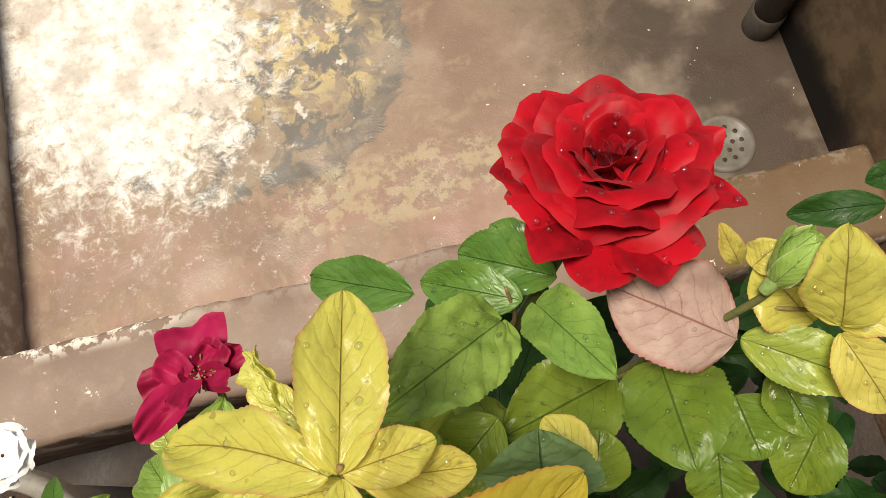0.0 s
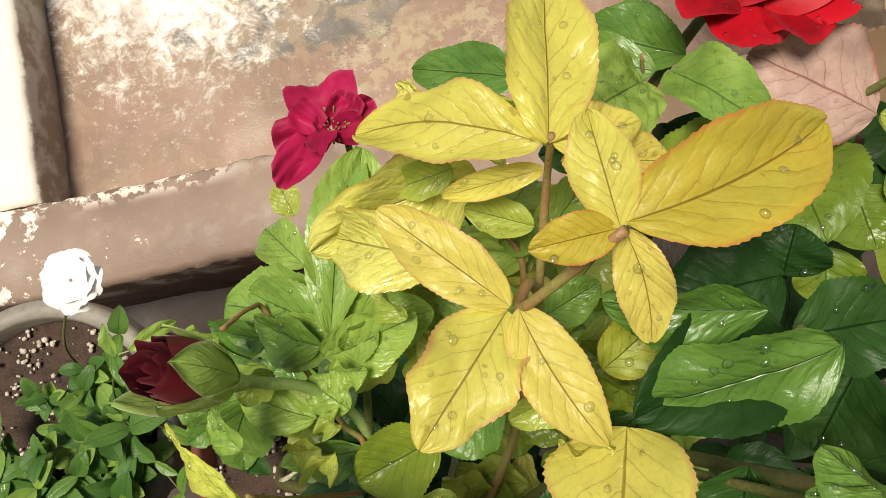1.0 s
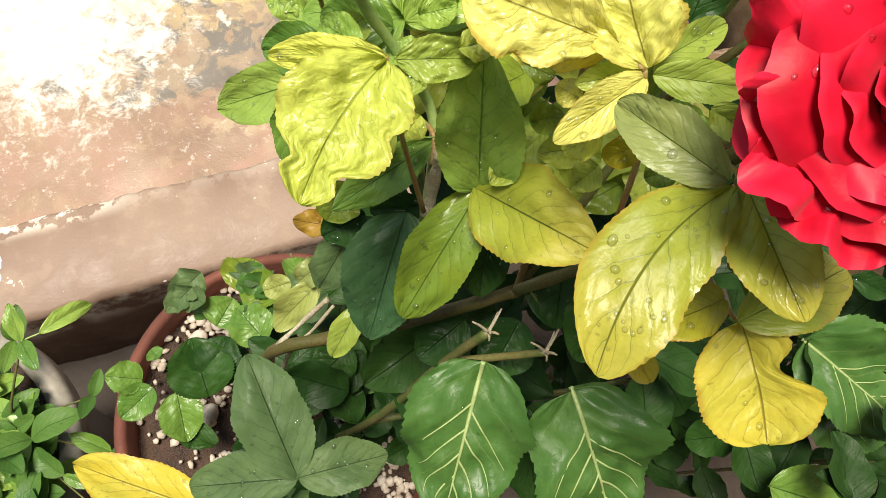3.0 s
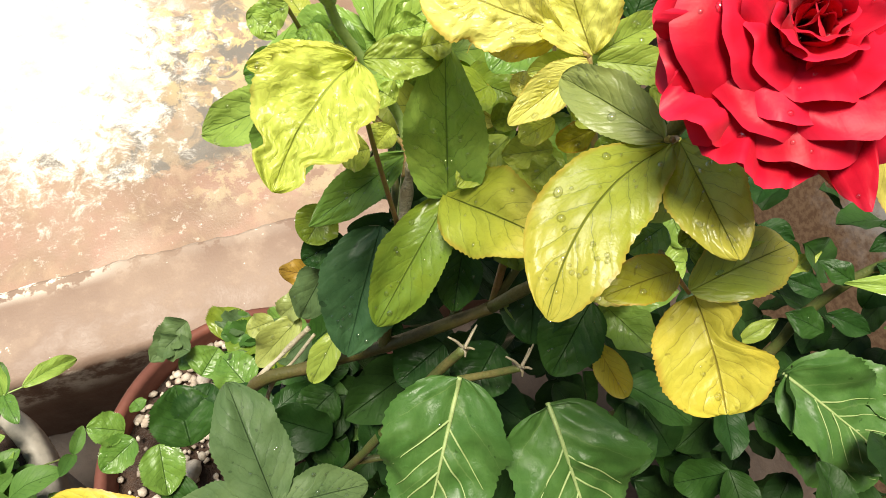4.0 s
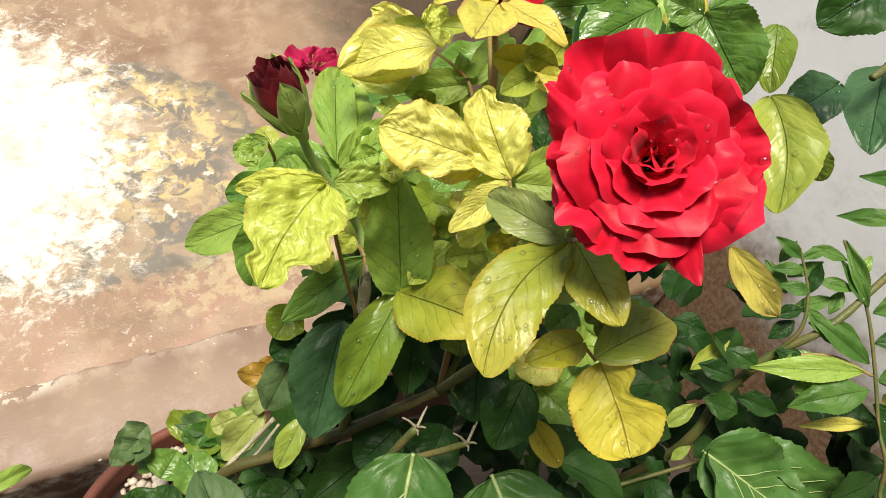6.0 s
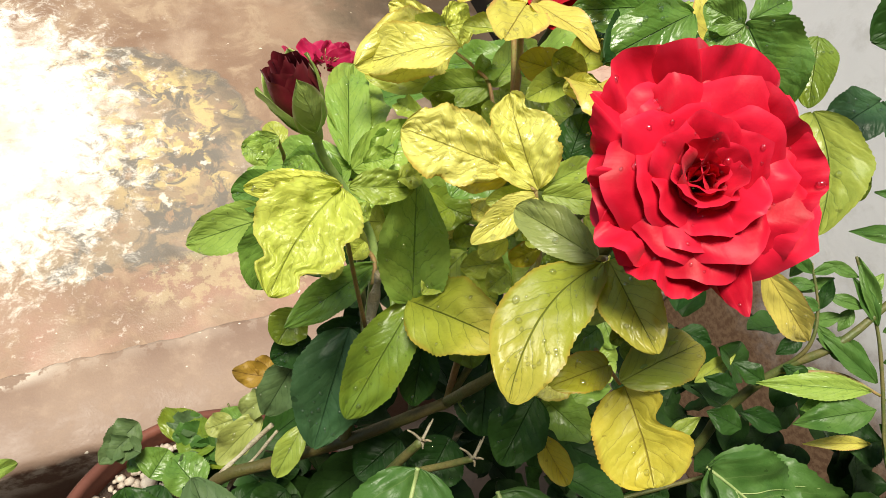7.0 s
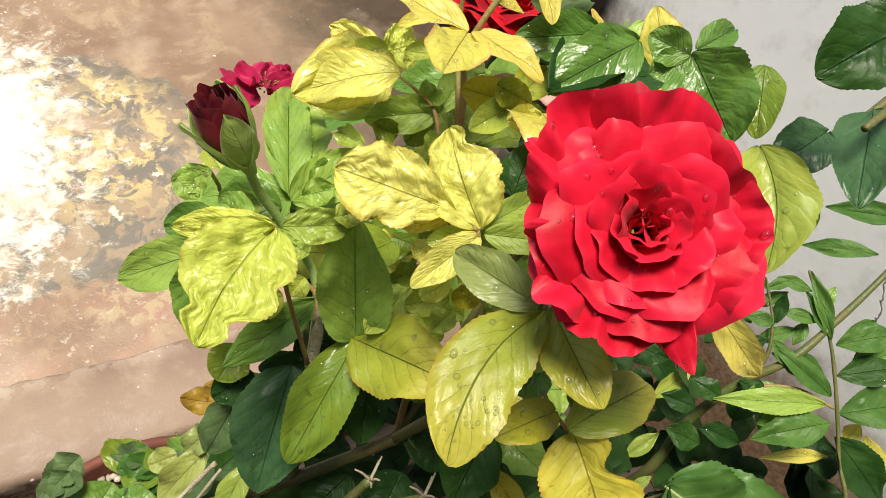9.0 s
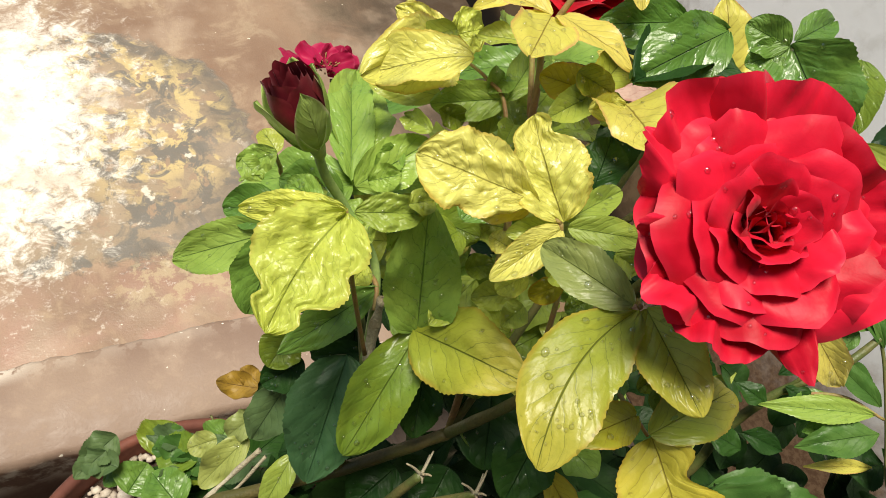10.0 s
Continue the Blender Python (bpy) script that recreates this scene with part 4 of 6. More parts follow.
leaf(bush, (0.0380, 0.2410, 0.9300), (-0.0040, 0.2600, 0.9050), 0.0268, (-0.04, -0.29, 0.96), PALE, drops=6, lobes=0.2, quilt=0.007, wave=0.14, crinkle=0.03)
leaf(bush, (0.0700, 0.2570, 0.9550), (0.0400, 0.2570, 0.9450), 0.0079, (-0.05, -0.20, 0.98), YELLOW, fold=0.2)
leaf(bush, (0.0660, 0.2440, 0.9350), (0.0460, 0.2550, 0.9300), 0.0116, (-0.05, -0.16, 0.99), LIME)
leaf(bush, (0.0450, 0.2710, 0.9200), (0.0240, 0.2690, 0.9150), 0.0125, (0.04, -0.23, 0.97), LIME)
leaf(bush, (0.0630, 0.2160, 0.9300), (0.0820, 0.2230, 0.9350), 0.0138, (-0.13, -0.02, 0.99), GREEN, drops=3)
leaf(bush, (0.1240, 0.1970, 0.9550), (0.0770, 0.1850, 0.9650), 0.0301, (-0.27, 0.11, 0.96), DARK, drops=4, fold=0.2)
leaf(bush, (0.1300, 0.2140, 0.9500), (0.0930, 0.2130, 0.9550), 0.0277, (-0.31, 0.00, 0.95), DARK, drops=4)
leaf(bush, (0.1300, 0.2140, 0.9500), (0.1350, 0.2270, 0.9550), 0.0211, (-0.40, -0.03, 0.92), DARK, drops=3)
leaf(bush, (0.1260, 0.1970, 0.9550), (0.1590, 0.1960, 0.9500), 0.0262, (-0.43, 0.08, 0.90), DARK, drops=3)
leaf(bush, (0.1490, 0.1850, 0.9400), (0.1340, 0.1610, 0.9300), 0.0316, (-0.40, 0.17, 0.90), DARK, drops=3)
leaf(bush, (0.1140, 0.1600, 0.9300), (0.1060, 0.1320, 0.9200), 0.0258, (-0.41, 0.13, 0.90), DARK, drops=3)
leaf(bush, (-0.0110, 0.2370, 0.8650), (0.0100, 0.3000, 0.8680), 0.0357, (-0.02, -0.34, 0.94), SPRING, drops=22, quilt=0.007, wave=0.14, crinkle=0.03)
leaf(bush, (-0.0150, 0.2290, 0.8620), (-0.0540, 0.2530, 0.8450), 0.0272, (0.09, -0.25, 0.96), SPRING, drops=8)
leaf(bush, (-0.0150, 0.2290, 0.8620), (-0.0500, 0.2270, 0.8500), 0.0247, (0.08, -0.21, 0.97), SPRING, drops=8)
leaf(bush, (-0.0110, 0.2280, 0.8620), (0.0260, 0.2280, 0.8650), 0.0259, (-0.05, -0.21, 0.98), SPRING, drops=10)
leaf(bush, (-0.0140, 0.2320, 0.8500), (0.0040, 0.2460, 0.8600), 0.0227, (-0.01, -0.24, 0.97), SPRING, drops=6)
leaf(bush, (-0.0160, 0.2340, 0.8500), (-0.0690, 0.2510, 0.8350), 0.0421, (0.20, -0.15, 0.97), SPRING, drops=6, lobes=0.2)
leaf(bush, (-0.0330, 0.2630, 0.8200), (-0.0540, 0.2890, 0.8000), 0.0221, (0.19, -0.23, 0.96), SPRING, drops=2)
leaf(bush, (-0.0340, 0.2880, 0.8200), (-0.0390, 0.3060, 0.8200), 0.0145, (0.08, -0.37, 0.93), LIME, drops=2)
leaf(bush, (-0.0280, 0.1950, 0.8700), (-0.0590, 0.2110, 0.8600), 0.0189, (0.12, -0.14, 0.98), SPRING, crinkle=0.08)
leaf(bush, (-0.0140, 0.1960, 0.8700), (-0.0290, 0.2110, 0.8700), 0.0155, (0.05, -0.14, 0.99), SPRING, crinkle=0.08)
leaf(bush, (0.0450, 0.1930, 0.9000), (0.0180, 0.1800, 0.8900), 0.0282, (-0.15, -0.08, 0.99), GREEN, drops=3)
leaf(bush, (0.0190, 0.1800, 0.8800), (-0.0140, 0.1700, 0.8800), 0.0278, (-0.04, -0.04, 1.00), OLIVE, drops=3)
leaf(bush, (-0.0440, 0.1750, 0.9210), (-0.0840, 0.1400, 0.9040), 0.0412, (-0.15, -0.41, 0.90), LEMON, drops=3, bend=-0.05, shape=0.80, lobes=0.10, notches=((0.77, 0, 0.42, 0.07), (0.40, 1, 0.18, 0.06), (0.22, -1, 0.15, 0.05)), quilt=0.012, wave=0.15, crinkle=0.11, nu=72, nv=30)
leaf(bush, (-0.0440, 0.1760, 0.9210), (-0.0780, 0.2050, 0.8920), 0.0134, (-0.17, -0.53, 0.83), LEMON, quilt=0.012, wave=0.15, crinkle=0.11, nu=72, nv=30, lobes=0.16)
leaf(bush, (-0.0410, 0.1740, 0.9210), (-0.0130, 0.1670, 0.9220), 0.0137, (-0.30, -0.49, 0.82), LIME, quilt=0.012, wave=0.15, crinkle=0.11, nu=72, nv=30, lobes=0.16)
leaf(bush, (-0.0470, 0.1920, 0.9050), (-0.0570, 0.2080, 0.9000), 0.0134, (-0.20, -0.55, 0.82), SPRING, crinkle=0.08)
leaf(bush, (-0.0520, 0.2200, 0.8450), (-0.1020, 0.2420, 0.8000), 0.0254, (-0.09, -0.51, 0.85), SPRING, drops=6, shape=0.8)
leaf(bush, (-0.0550, 0.2110, 0.8600), (-0.0770, 0.1860, 0.8300), 0.0304, (-0.13, -0.47, 0.87), GREEN, drops=2)
leaf(bush, (-0.0490, 0.2310, 0.8500), (-0.0760, 0.2420, 0.8400), 0.0214, (-0.13, -0.55, 0.83), GREEN, drops=2)
leaf(bush, (-0.0540, 0.2330, 0.8900), (-0.0700, 0.2360, 0.8800), 0.0128, (-0.15, -0.60, 0.79), SPRING, curl=0.2, wave=0.2, crinkle=0.07)
leaf(bush, (-0.0700, 0.2370, 0.8850), (-0.0620, 0.2260, 0.8800), 0.0098, (-0.14, -0.59, 0.80), SPRING, wave=0.2)
leaf(bush, (-0.0170, 0.2270, 0.8680), (0.0080, 0.3020, 0.8620), 0.0239, (-0.28, -0.60, 0.75), SPRING, drops=6)
leaf(bush, (-0.0190, 0.2180, 0.8750), (0.0210, 0.2270, 0.8900), 0.0241, (-0.32, -0.54, 0.77), SPRING, drops=4, quilt=0.007, wave=0.14, crinkle=0.03)
leaf(bush, (-0.0220, 0.2230, 0.8650), (-0.0490, 0.2400, 0.8600), 0.0234, (-0.21, -0.55, 0.81), GREEN, drops=2)
leaf(bush, (-0.0070, 0.1480, 0.8500), (-0.0120, 0.1700, 0.9270), 0.0338, (-0.33, -0.41, 0.85), SPRING, drops=24, shape=0.95, fold=0.16, quilt=0.007, wave=0.14, crinkle=0.03)
leaf(bush, (-0.0060, 0.1480, 0.8510), (-0.0490, 0.1130, 0.8080), 0.0293, (-0.24, -0.29, 0.93), OLIVE, drops=18, fold=0.22)
leaf(bush, (-0.0090, 0.1480, 0.8520), (0.0160, 0.0990, 0.8850), 0.0380, (-0.36, -0.29, 0.89), MOSS, drops=10, shape=0.85)
leaf(bush, (0.0210, 0.1570, 0.8720), (-0.0080, 0.1420, 0.8680), 0.0178, (-0.36, -0.36, 0.86), LIME, wave=0.25, crinkle=0.08)
leaf(bush, (0.0310, 0.1400, 0.8850), (0.0110, 0.1450, 0.8800), 0.0135, (-0.41, -0.35, 0.84), LIME, wave=0.25, crinkle=0.08)
leaf(bush, (0.0230, 0.1250, 0.8780), (0.0070, 0.1400, 0.8740), 0.0139, (-0.40, -0.32, 0.86), LIME, wave=0.2)
leaf(bush, (-0.0150, 0.1770, 0.8450), (-0.0640, 0.1730, 0.8050), 0.0198, (-0.20, -0.39, 0.90), GREEN, drops=22, blunt=0.8)
leaf(bush, (-0.0140, 0.1650, 0.7950), (-0.0440, 0.1750, 0.7850), 0.0130, (-0.21, -0.35, 0.91), DARK, drops=6)
leaf(bush, (-0.0320, 0.1600, 0.8120), (-0.0620, 0.1160, 0.7640), 0.0436, (-0.17, -0.28, 0.94), DARKBLUE, drops=16, shape=0.75, blunt=0.7)
leaf(bush, (-0.0490, 0.1830, 0.7400), (-0.0750, 0.1660, 0.7000), 0.0257, (-0.11, -0.31, 0.94), GREY)
leaf(bush, (0.0190, 0.0890, 0.9680), (-0.0290, 0.0560, 0.9520), 0.0280, (-0.47, -0.18, 0.86), MOSS, drops=20, bend=-0.10, shape=1.12, blunt=0.55, fold=0.06, wave=0.05, quilt=0.007, crinkle=0.03)
leaf(bush, (0.0210, 0.0880, 0.9700), (0.0190, 0.0510, 0.9700), 0.0198, (-0.57, -0.17, 0.80), MOSS, drops=8, fold=0.25)
leaf(bush, (0.0170, 0.0900, 0.9700), (0.0020, 0.1220, 0.9620), 0.0160, (-0.51, -0.31, 0.80), GREYLIME, drops=6, fold=0.2)
leaf(bush, (0.0230, 0.1340, 0.9480), (-0.0070, 0.1260, 0.9350), 0.0127, (-0.46, -0.37, 0.81), PALE, fold=0.35, wave=0.2)
leaf(bush, (0.0240, 0.1370, 0.9450), (0.0050, 0.1410, 0.9400), 0.0091, (-0.47, -0.40, 0.79), LIME, fold=0.3, wave=0.2)
leaf(bush, (0.0150, 0.1440, 0.9530), (-0.0260, 0.1660, 0.9640), 0.0311, (-0.40, -0.44, 0.80), PALE, drops=3, shape=1.75, blunt=0.5, curl=-0.2, lobes=0.2, notches=((0.62, 1, 0.22, 0.08), (0.85, -1, 0.22, 0.06)), quilt=0.012, wave=0.15, crinkle=0.11, nu=72, nv=30)
leaf(bush, (0.0150, 0.1450, 0.9500), (-0.0020, 0.1580, 0.9350), 0.0119, (-0.44, -0.44, 0.78), GOLD, wave=0.25, crinkle=0.08)
leaf(bush, (0.0230, 0.1350, 0.9510), (0.0240, 0.1750, 0.9650), 0.0297, (-0.50, -0.42, 0.76), PALE, drops=3, bend=0.03, shape=0.80, lobes=0.12, notches=((0.80, -1, 0.50, 0.10), (0.70, 1, 0.25, 0.10), (0.35, -1, 0.15, 0.05)), quilt=0.012, wave=0.15, crinkle=0.11, nu=72, nv=30)
leaf(bush, (0.0240, 0.1330, 0.9500), (0.0510, 0.1200, 0.9520), 0.0119, (-0.55, -0.35, 0.75), LIME, drops=3)
leaf(bush, (0.0260, 0.1370, 0.9480), (0.0550, 0.1440, 0.9500), 0.0102, (-0.55, -0.39, 0.74), LIME, fold=0.2)
leaf(bush, (0.0390, 0.0580, 0.9140), (0.0380, 0.0200, 0.9000), 0.0381, (-0.52, -0.03, 0.85), GOLD, curl=0.1, bend=0.03, shape=1.0, blunt=0.42, drops=4, wave=0.05, lobes=0.06, notches=((0.36, 1, 0.62, 0.17),), quilt=0.007, crinkle=0.03)
leaf(bush, (0.0320, 0.0660, 0.9220), (0.0020, 0.0640, 0.9250), 0.0153, (-0.48, -0.13, 0.86), AMBERGREEN, drops=4)
leaf(bush, (0.0330, 0.0580, 0.9220), (0.0780, 0.0630, 0.9200), 0.0238, (-0.58, -0.11, 0.81), MOSS, drops=4, shape=0.9)
leaf(bush, (0.0380, 0.0850, 0.9350), (0.0150, 0.0820, 0.9400), 0.0114, (-0.53, -0.20, 0.83), LIME)
leaf(bush, (0.0370, 0.0930, 0.9400), (0.0260, 0.0860, 0.9350), 0.0135, (-0.54, -0.22, 0.81), OLIVE)
leaf(bush, (0.0400, 0.0880, 0.9300), (0.0520, 0.0740, 0.9300), 0.0133, (-0.57, -0.18, 0.80), OLIVE)
leaf(bush, (0.0380, 0.0700, 0.9250), (0.0500, 0.0630, 0.9250), 0.0121, (-0.56, -0.13, 0.82), OLIVE)
leaf(bush, (0.0440, 0.0860, 0.9100), (0.0290, 0.0820, 0.9050), 0.0147, (-0.51, -0.18, 0.84), GREEN, drops=3)
leaf(bush, (0.1080, 0.0780, 0.9450), (0.1370, 0.0500, 0.9150), 0.0149, (-0.72, -0.10, 0.69), YELLOW, blunt=0.7)
leaf(bush, (0.1330, 0.1210, 0.9900), (0.1170, 0.0770, 0.9680), 0.0296, (-0.78, -0.23, 0.58), LIME, drops=2, bend=0.1)
leaf(bush, (0.1720, 0.1100, 0.9600), (0.1770, 0.0950, 0.9500), 0.0148, (-0.79, -0.20, 0.57), OLIVE)
leaf(bush, (0.2210, 0.1300, 0.9850), (0.1790, 0.0900, 0.9750), 0.0279, (-0.84, -0.21, 0.49), DARKBLUE, drops=8)
leaf(bush, (0.1830, 0.1240, 0.9850), (0.1470, 0.1160, 0.9750), 0.0224, (-0.81, -0.26, 0.53), DARKBLUE, drops=8)
leaf(bush, (0.1580, 0.1200, 1.0500), (0.1250, 0.1190, 1.0300), 0.0306, (-0.86, -0.30, 0.41), DARK, drops=3)
leaf(bush, (0.1220, 0.1650, 1.0000), (0.1270, 0.1280, 0.9850), 0.0380, (-0.75, -0.37, 0.54), GREEN, drops=12, quilt=0.007, wave=0.14, crinkle=0.03)
leaf(bush, (0.1200, 0.1640, 1.0000), (0.1080, 0.1780, 1.0000), 0.0152, (-0.72, -0.46, 0.52), GREEN, drops=2)
leaf(bush, (0.1250, 0.1660, 1.0000), (0.1510, 0.1730, 1.0030), 0.0125, (-0.76, -0.43, 0.49), GREEN)
leaf(bush, (0.1200, 0.1640, 0.9980), (0.1060, 0.1660, 0.9900), 0.0130, (-0.72, -0.44, 0.54), GREEN)
leaf(bush, (0.1710, 0.1610, 0.9900), (0.1550, 0.1340, 0.9750), 0.0180, (-0.79, -0.34, 0.51), OLIVE)
leaf(bush, (0.1270, 0.1950, 0.9800), (0.0800, 0.1890, 0.9620), 0.0287, (-0.65, -0.49, 0.58), GREEN, drops=14, quilt=0.007, wave=0.14, crinkle=0.03)
leaf(bush, (0.1140, 0.2070, 0.9750), (0.0760, 0.2170, 0.9680), 0.0222, (-0.61, -0.55, 0.57), GREEN, drops=8)
leaf(bush, (0.0720, 0.1970, 0.9480), (0.0540, 0.2130, 0.9450), 0.0174, (-0.52, -0.54, 0.66), AMBERGREEN, drops=3)
leaf(bush, (0.0720, 0.1960, 0.9480), (0.0460, 0.1890, 0.9440), 0.0138, (-0.52, -0.51, 0.68), LIME, drops=3)
leaf(bush, (0.0750, 0.1980, 0.9480), (0.0990, 0.2130, 0.9520), 0.0177, (-0.58, -0.52, 0.63), MOSS)
leaf(bush, (0.0730, 0.1970, 0.9460), (0.0880, 0.1840, 0.9400), 0.0139, (-0.57, -0.49, 0.66), OLIVE)
leaf(bush, (0.0660, 0.2400, 0.9000), (0.0300, 0.2510, 0.8900), 0.0205, (-0.41, -0.57, 0.71), SPRING, drops=12)
leaf(bush, (0.0660, 0.2390, 0.9000), (0.0960, 0.2650, 0.9050), 0.0169, (-0.48, -0.57, 0.66), SPRING, drops=8)
leaf(bush, (0.0680, 0.2450, 0.8900), (0.0510, 0.2380, 0.8800), 0.0162, (-0.43, -0.55, 0.72), OLIVE)
leaf(bush, (0.0900, 0.1880, 0.9400), (0.0690, 0.1620, 0.9300), 0.0195, (-0.57, -0.44, 0.69), DARK)
leaf(bush, (0.0410, 0.2600, 0.8850), (0.0080, 0.2790, 0.8800), 0.0158, (-0.33, -0.62, 0.71), LIME, wave=0.15)
leaf(bush, (0.0500, 0.2770, 0.9050), (0.0310, 0.3120, 0.9000), 0.0173, (-0.37, -0.67, 0.65), PALE, quilt=0.012, wave=0.15, crinkle=0.11, nu=72, nv=30, lobes=0.16)
leaf(bush, (0.0520, 0.2870, 0.9000), (0.0760, 0.2910, 0.9000), 0.0256, (-0.42, -0.64, 0.64), LEMON, quilt=0.012, wave=0.15, crinkle=0.11, nu=72, nv=30, lobes=0.16)
leaf(bush, (0.0530, 0.2710, 0.9060), (-0.0100, 0.2550, 0.9110), 0.0368, (-0.37, -0.64, 0.68), PALE, drops=8, shape=0.85, bend=-0.05, quilt=0.007, wave=0.14, crinkle=0.03)
leaf(bush, (0.0050, 0.2280, 0.8850), (-0.0100, 0.2190, 0.8800), 0.0126, (-0.31, -0.55, 0.78), SPRING, wave=0.3, crinkle=0.10, fold=0.3, nu=40, nv=14, drops=3)
leaf(bush, (0.0180, 0.2250, 0.9000), (0.0110, 0.2410, 0.8950), 0.0101, (-0.36, -0.57, 0.73), LIME, wave=0.3, crinkle=0.10, fold=0.3, nu=40, nv=14, drops=3)
leaf(bush, (0.0300, 0.2420, 0.8950), (0.0430, 0.2360, 0.8900), 0.0119, (-0.41, -0.57, 0.72), OLIVE, wave=0.3, crinkle=0.10, fold=0.3, nu=40, nv=14, drops=3)
leaf(bush, (0.0250, 0.1200, 0.9450), (0.0160, 0.1220, 0.9350), 0.0098, (-0.50, -0.33, 0.80), LIME, wave=0.3, crinkle=0.10, fold=0.3, nu=40, nv=14, drops=3)
leaf(bush, (0.0120, 0.1270, 0.9300), (0.0020, 0.1280, 0.9200), 0.0100, (-0.43, -0.35, 0.83), LEMON, wave=0.3, crinkle=0.10, fold=0.3, nu=40, nv=14, drops=3)
leaf(bush, (0.0250, 0.1200, 0.9300), (0.0140, 0.1220, 0.9200), 0.0091, (-0.47, -0.32, 0.82), AMBERGREEN, wave=0.3, crinkle=0.10, fold=0.3, nu=40, nv=14, drops=3)
leaf(bush, (0.0330, 0.1160, 0.9550), (0.0440, 0.1090, 0.9500), 0.0097, (-0.57, -0.31, 0.76), LIME, wave=0.3, crinkle=0.10, fold=0.3, nu=40, nv=14, drops=3)
leaf(bush, (0.0410, 0.1430, 0.9400), (0.0500, 0.1380, 0.9400), 0.0084, (-0.55, -0.38, 0.75), OLIVE, wave=0.3, crinkle=0.10, fold=0.3, nu=40, nv=14, drops=3)
leaf(bush, (0.0100, 0.1400, 0.9300), (0.0040, 0.1470, 0.9300), 0.0081, (-0.43, -0.40, 0.81), PALE, wave=0.3, crinkle=0.10, fold=0.3, nu=40, nv=14, drops=3)
leaf(bush, (0.0360, 0.0850, 0.9550), (0.0570, 0.0870, 0.9500), 0.0115, (-0.60, -0.21, 0.77), OLIVE, wave=0.3, crinkle=0.10, fold=0.3, nu=40, nv=14, drops=3)
leaf(bush, (0.0550, 0.0930, 0.9500), (0.0600, 0.0830, 0.9450), 0.0119, (-0.62, -0.21, 0.76), LIME, wave=0.3, crinkle=0.10, fold=0.3, nu=40, nv=14, drops=3)
leaf(bush, (0.0330, 0.1000, 0.9300), (0.0240, 0.0940, 0.9250), 0.0109, (-0.51, -0.24, 0.82), MOSS, wave=0.3, crinkle=0.10, fold=0.3, nu=40, nv=14, drops=3)
leaf(bush, (0.0510, 0.0770, 0.9250), (0.0390, 0.0750, 0.9200), 0.0102, (-0.55, -0.16, 0.82), OLIVE, wave=0.3, crinkle=0.10, fold=0.3, nu=40, nv=14, drops=3)
leaf(bush, (0.0540, 0.0680, 0.9200), (0.0680, 0.0720, 0.9200), 0.0105, (-0.59, -0.14, 0.80), LIME, wave=0.3, crinkle=0.10, fold=0.3, nu=40, nv=14, drops=3)
leaf(bush, (-0.0240, 0.1800, 0.8650), (-0.0330, 0.1750, 0.8600), 0.0116, (-0.25, -0.43, 0.87), LEMON, wave=0.3, crinkle=0.10, fold=0.3, nu=40, nv=14, drops=3)
leaf(bush, (-0.0190, 0.1890, 0.8700), (-0.0250, 0.1970, 0.8700), 0.0127, (-0.27, -0.48, 0.84), LIME, wave=0.3, crinkle=0.10, fold=0.3, nu=40, nv=14, drops=3)
leaf(bush, (-0.0330, 0.1810, 0.8500), (-0.0460, 0.1830, 0.8450), 0.0175, (-0.21, -0.43, 0.88), LIME, wave=0.3, crinkle=0.10, fold=0.3, nu=40, nv=14, drops=3)
leaf(bush, (0.0420, 0.2870, 0.9000), (0.0360, 0.3130, 0.9000), 0.0127, (-0.38, -0.67, 0.64), PALE, wave=0.3, crinkle=0.10, fold=0.3, nu=40, nv=14, drops=3)
leaf(bush, (0.0690, 0.2510, 0.9050), (0.0570, 0.2440, 0.9000), 0.0135, (-0.47, -0.58, 0.67), SPRING, wave=0.3, crinkle=0.10, fold=0.3, nu=40, nv=14, drops=3)
leaf(bush, (0.0470, 0.2070, 0.9200), (0.0380, 0.1970, 0.9150), 0.0125, (-0.47, -0.52, 0.72), LIME, wave=0.3, crinkle=0.10, fold=0.3, nu=40, nv=14, drops=3)
leaf(bush, (0.0640, 0.2030, 0.9550), (0.0750, 0.1890, 0.9550), 0.0127, (-0.57, -0.52, 0.63), MOSS, wave=0.3, crinkle=0.10, fold=0.3, nu=40, nv=14, drops=3)
leaf(bush, (0.0580, 0.1820, 0.9550), (0.0720, 0.1780, 0.9600), 0.0102, (-0.58, -0.49, 0.65), PALE, wave=0.3, crinkle=0.10, fold=0.3, nu=40, nv=14, drops=3)
leaf(bush, (-0.0160, 0.2130, 0.8850), (-0.0010, 0.2100, 0.8900), 0.0127, (-0.31, -0.53, 0.79), SPRING, wave=0.3, crinkle=0.10, fold=0.3, nu=40, nv=14, drops=3)
leaf(bush, (-0.0380, 0.2170, 0.8850), (-0.0520, 0.2080, 0.8850), 0.0115, (-0.20, -0.55, 0.81), LIME, wave=0.3, crinkle=0.10, fold=0.3, nu=40, nv=14, drops=3)
leaf(bush, (-0.0220, 0.1690, 0.9280), (-0.0100, 0.1690, 0.9280), 0.0099, (-0.34, -0.49, 0.80), LIME, wave=0.3, crinkle=0.10, fold=0.3, nu=40, nv=14, drops=3)
leaf(bush, (0.0040, 0.1500, 0.9000), (0.0150, 0.1470, 0.9050), 0.0101, (-0.40, -0.39, 0.83), OLIVE, wave=0.3, crinkle=0.10, fold=0.3, nu=40, nv=14, drops=3)
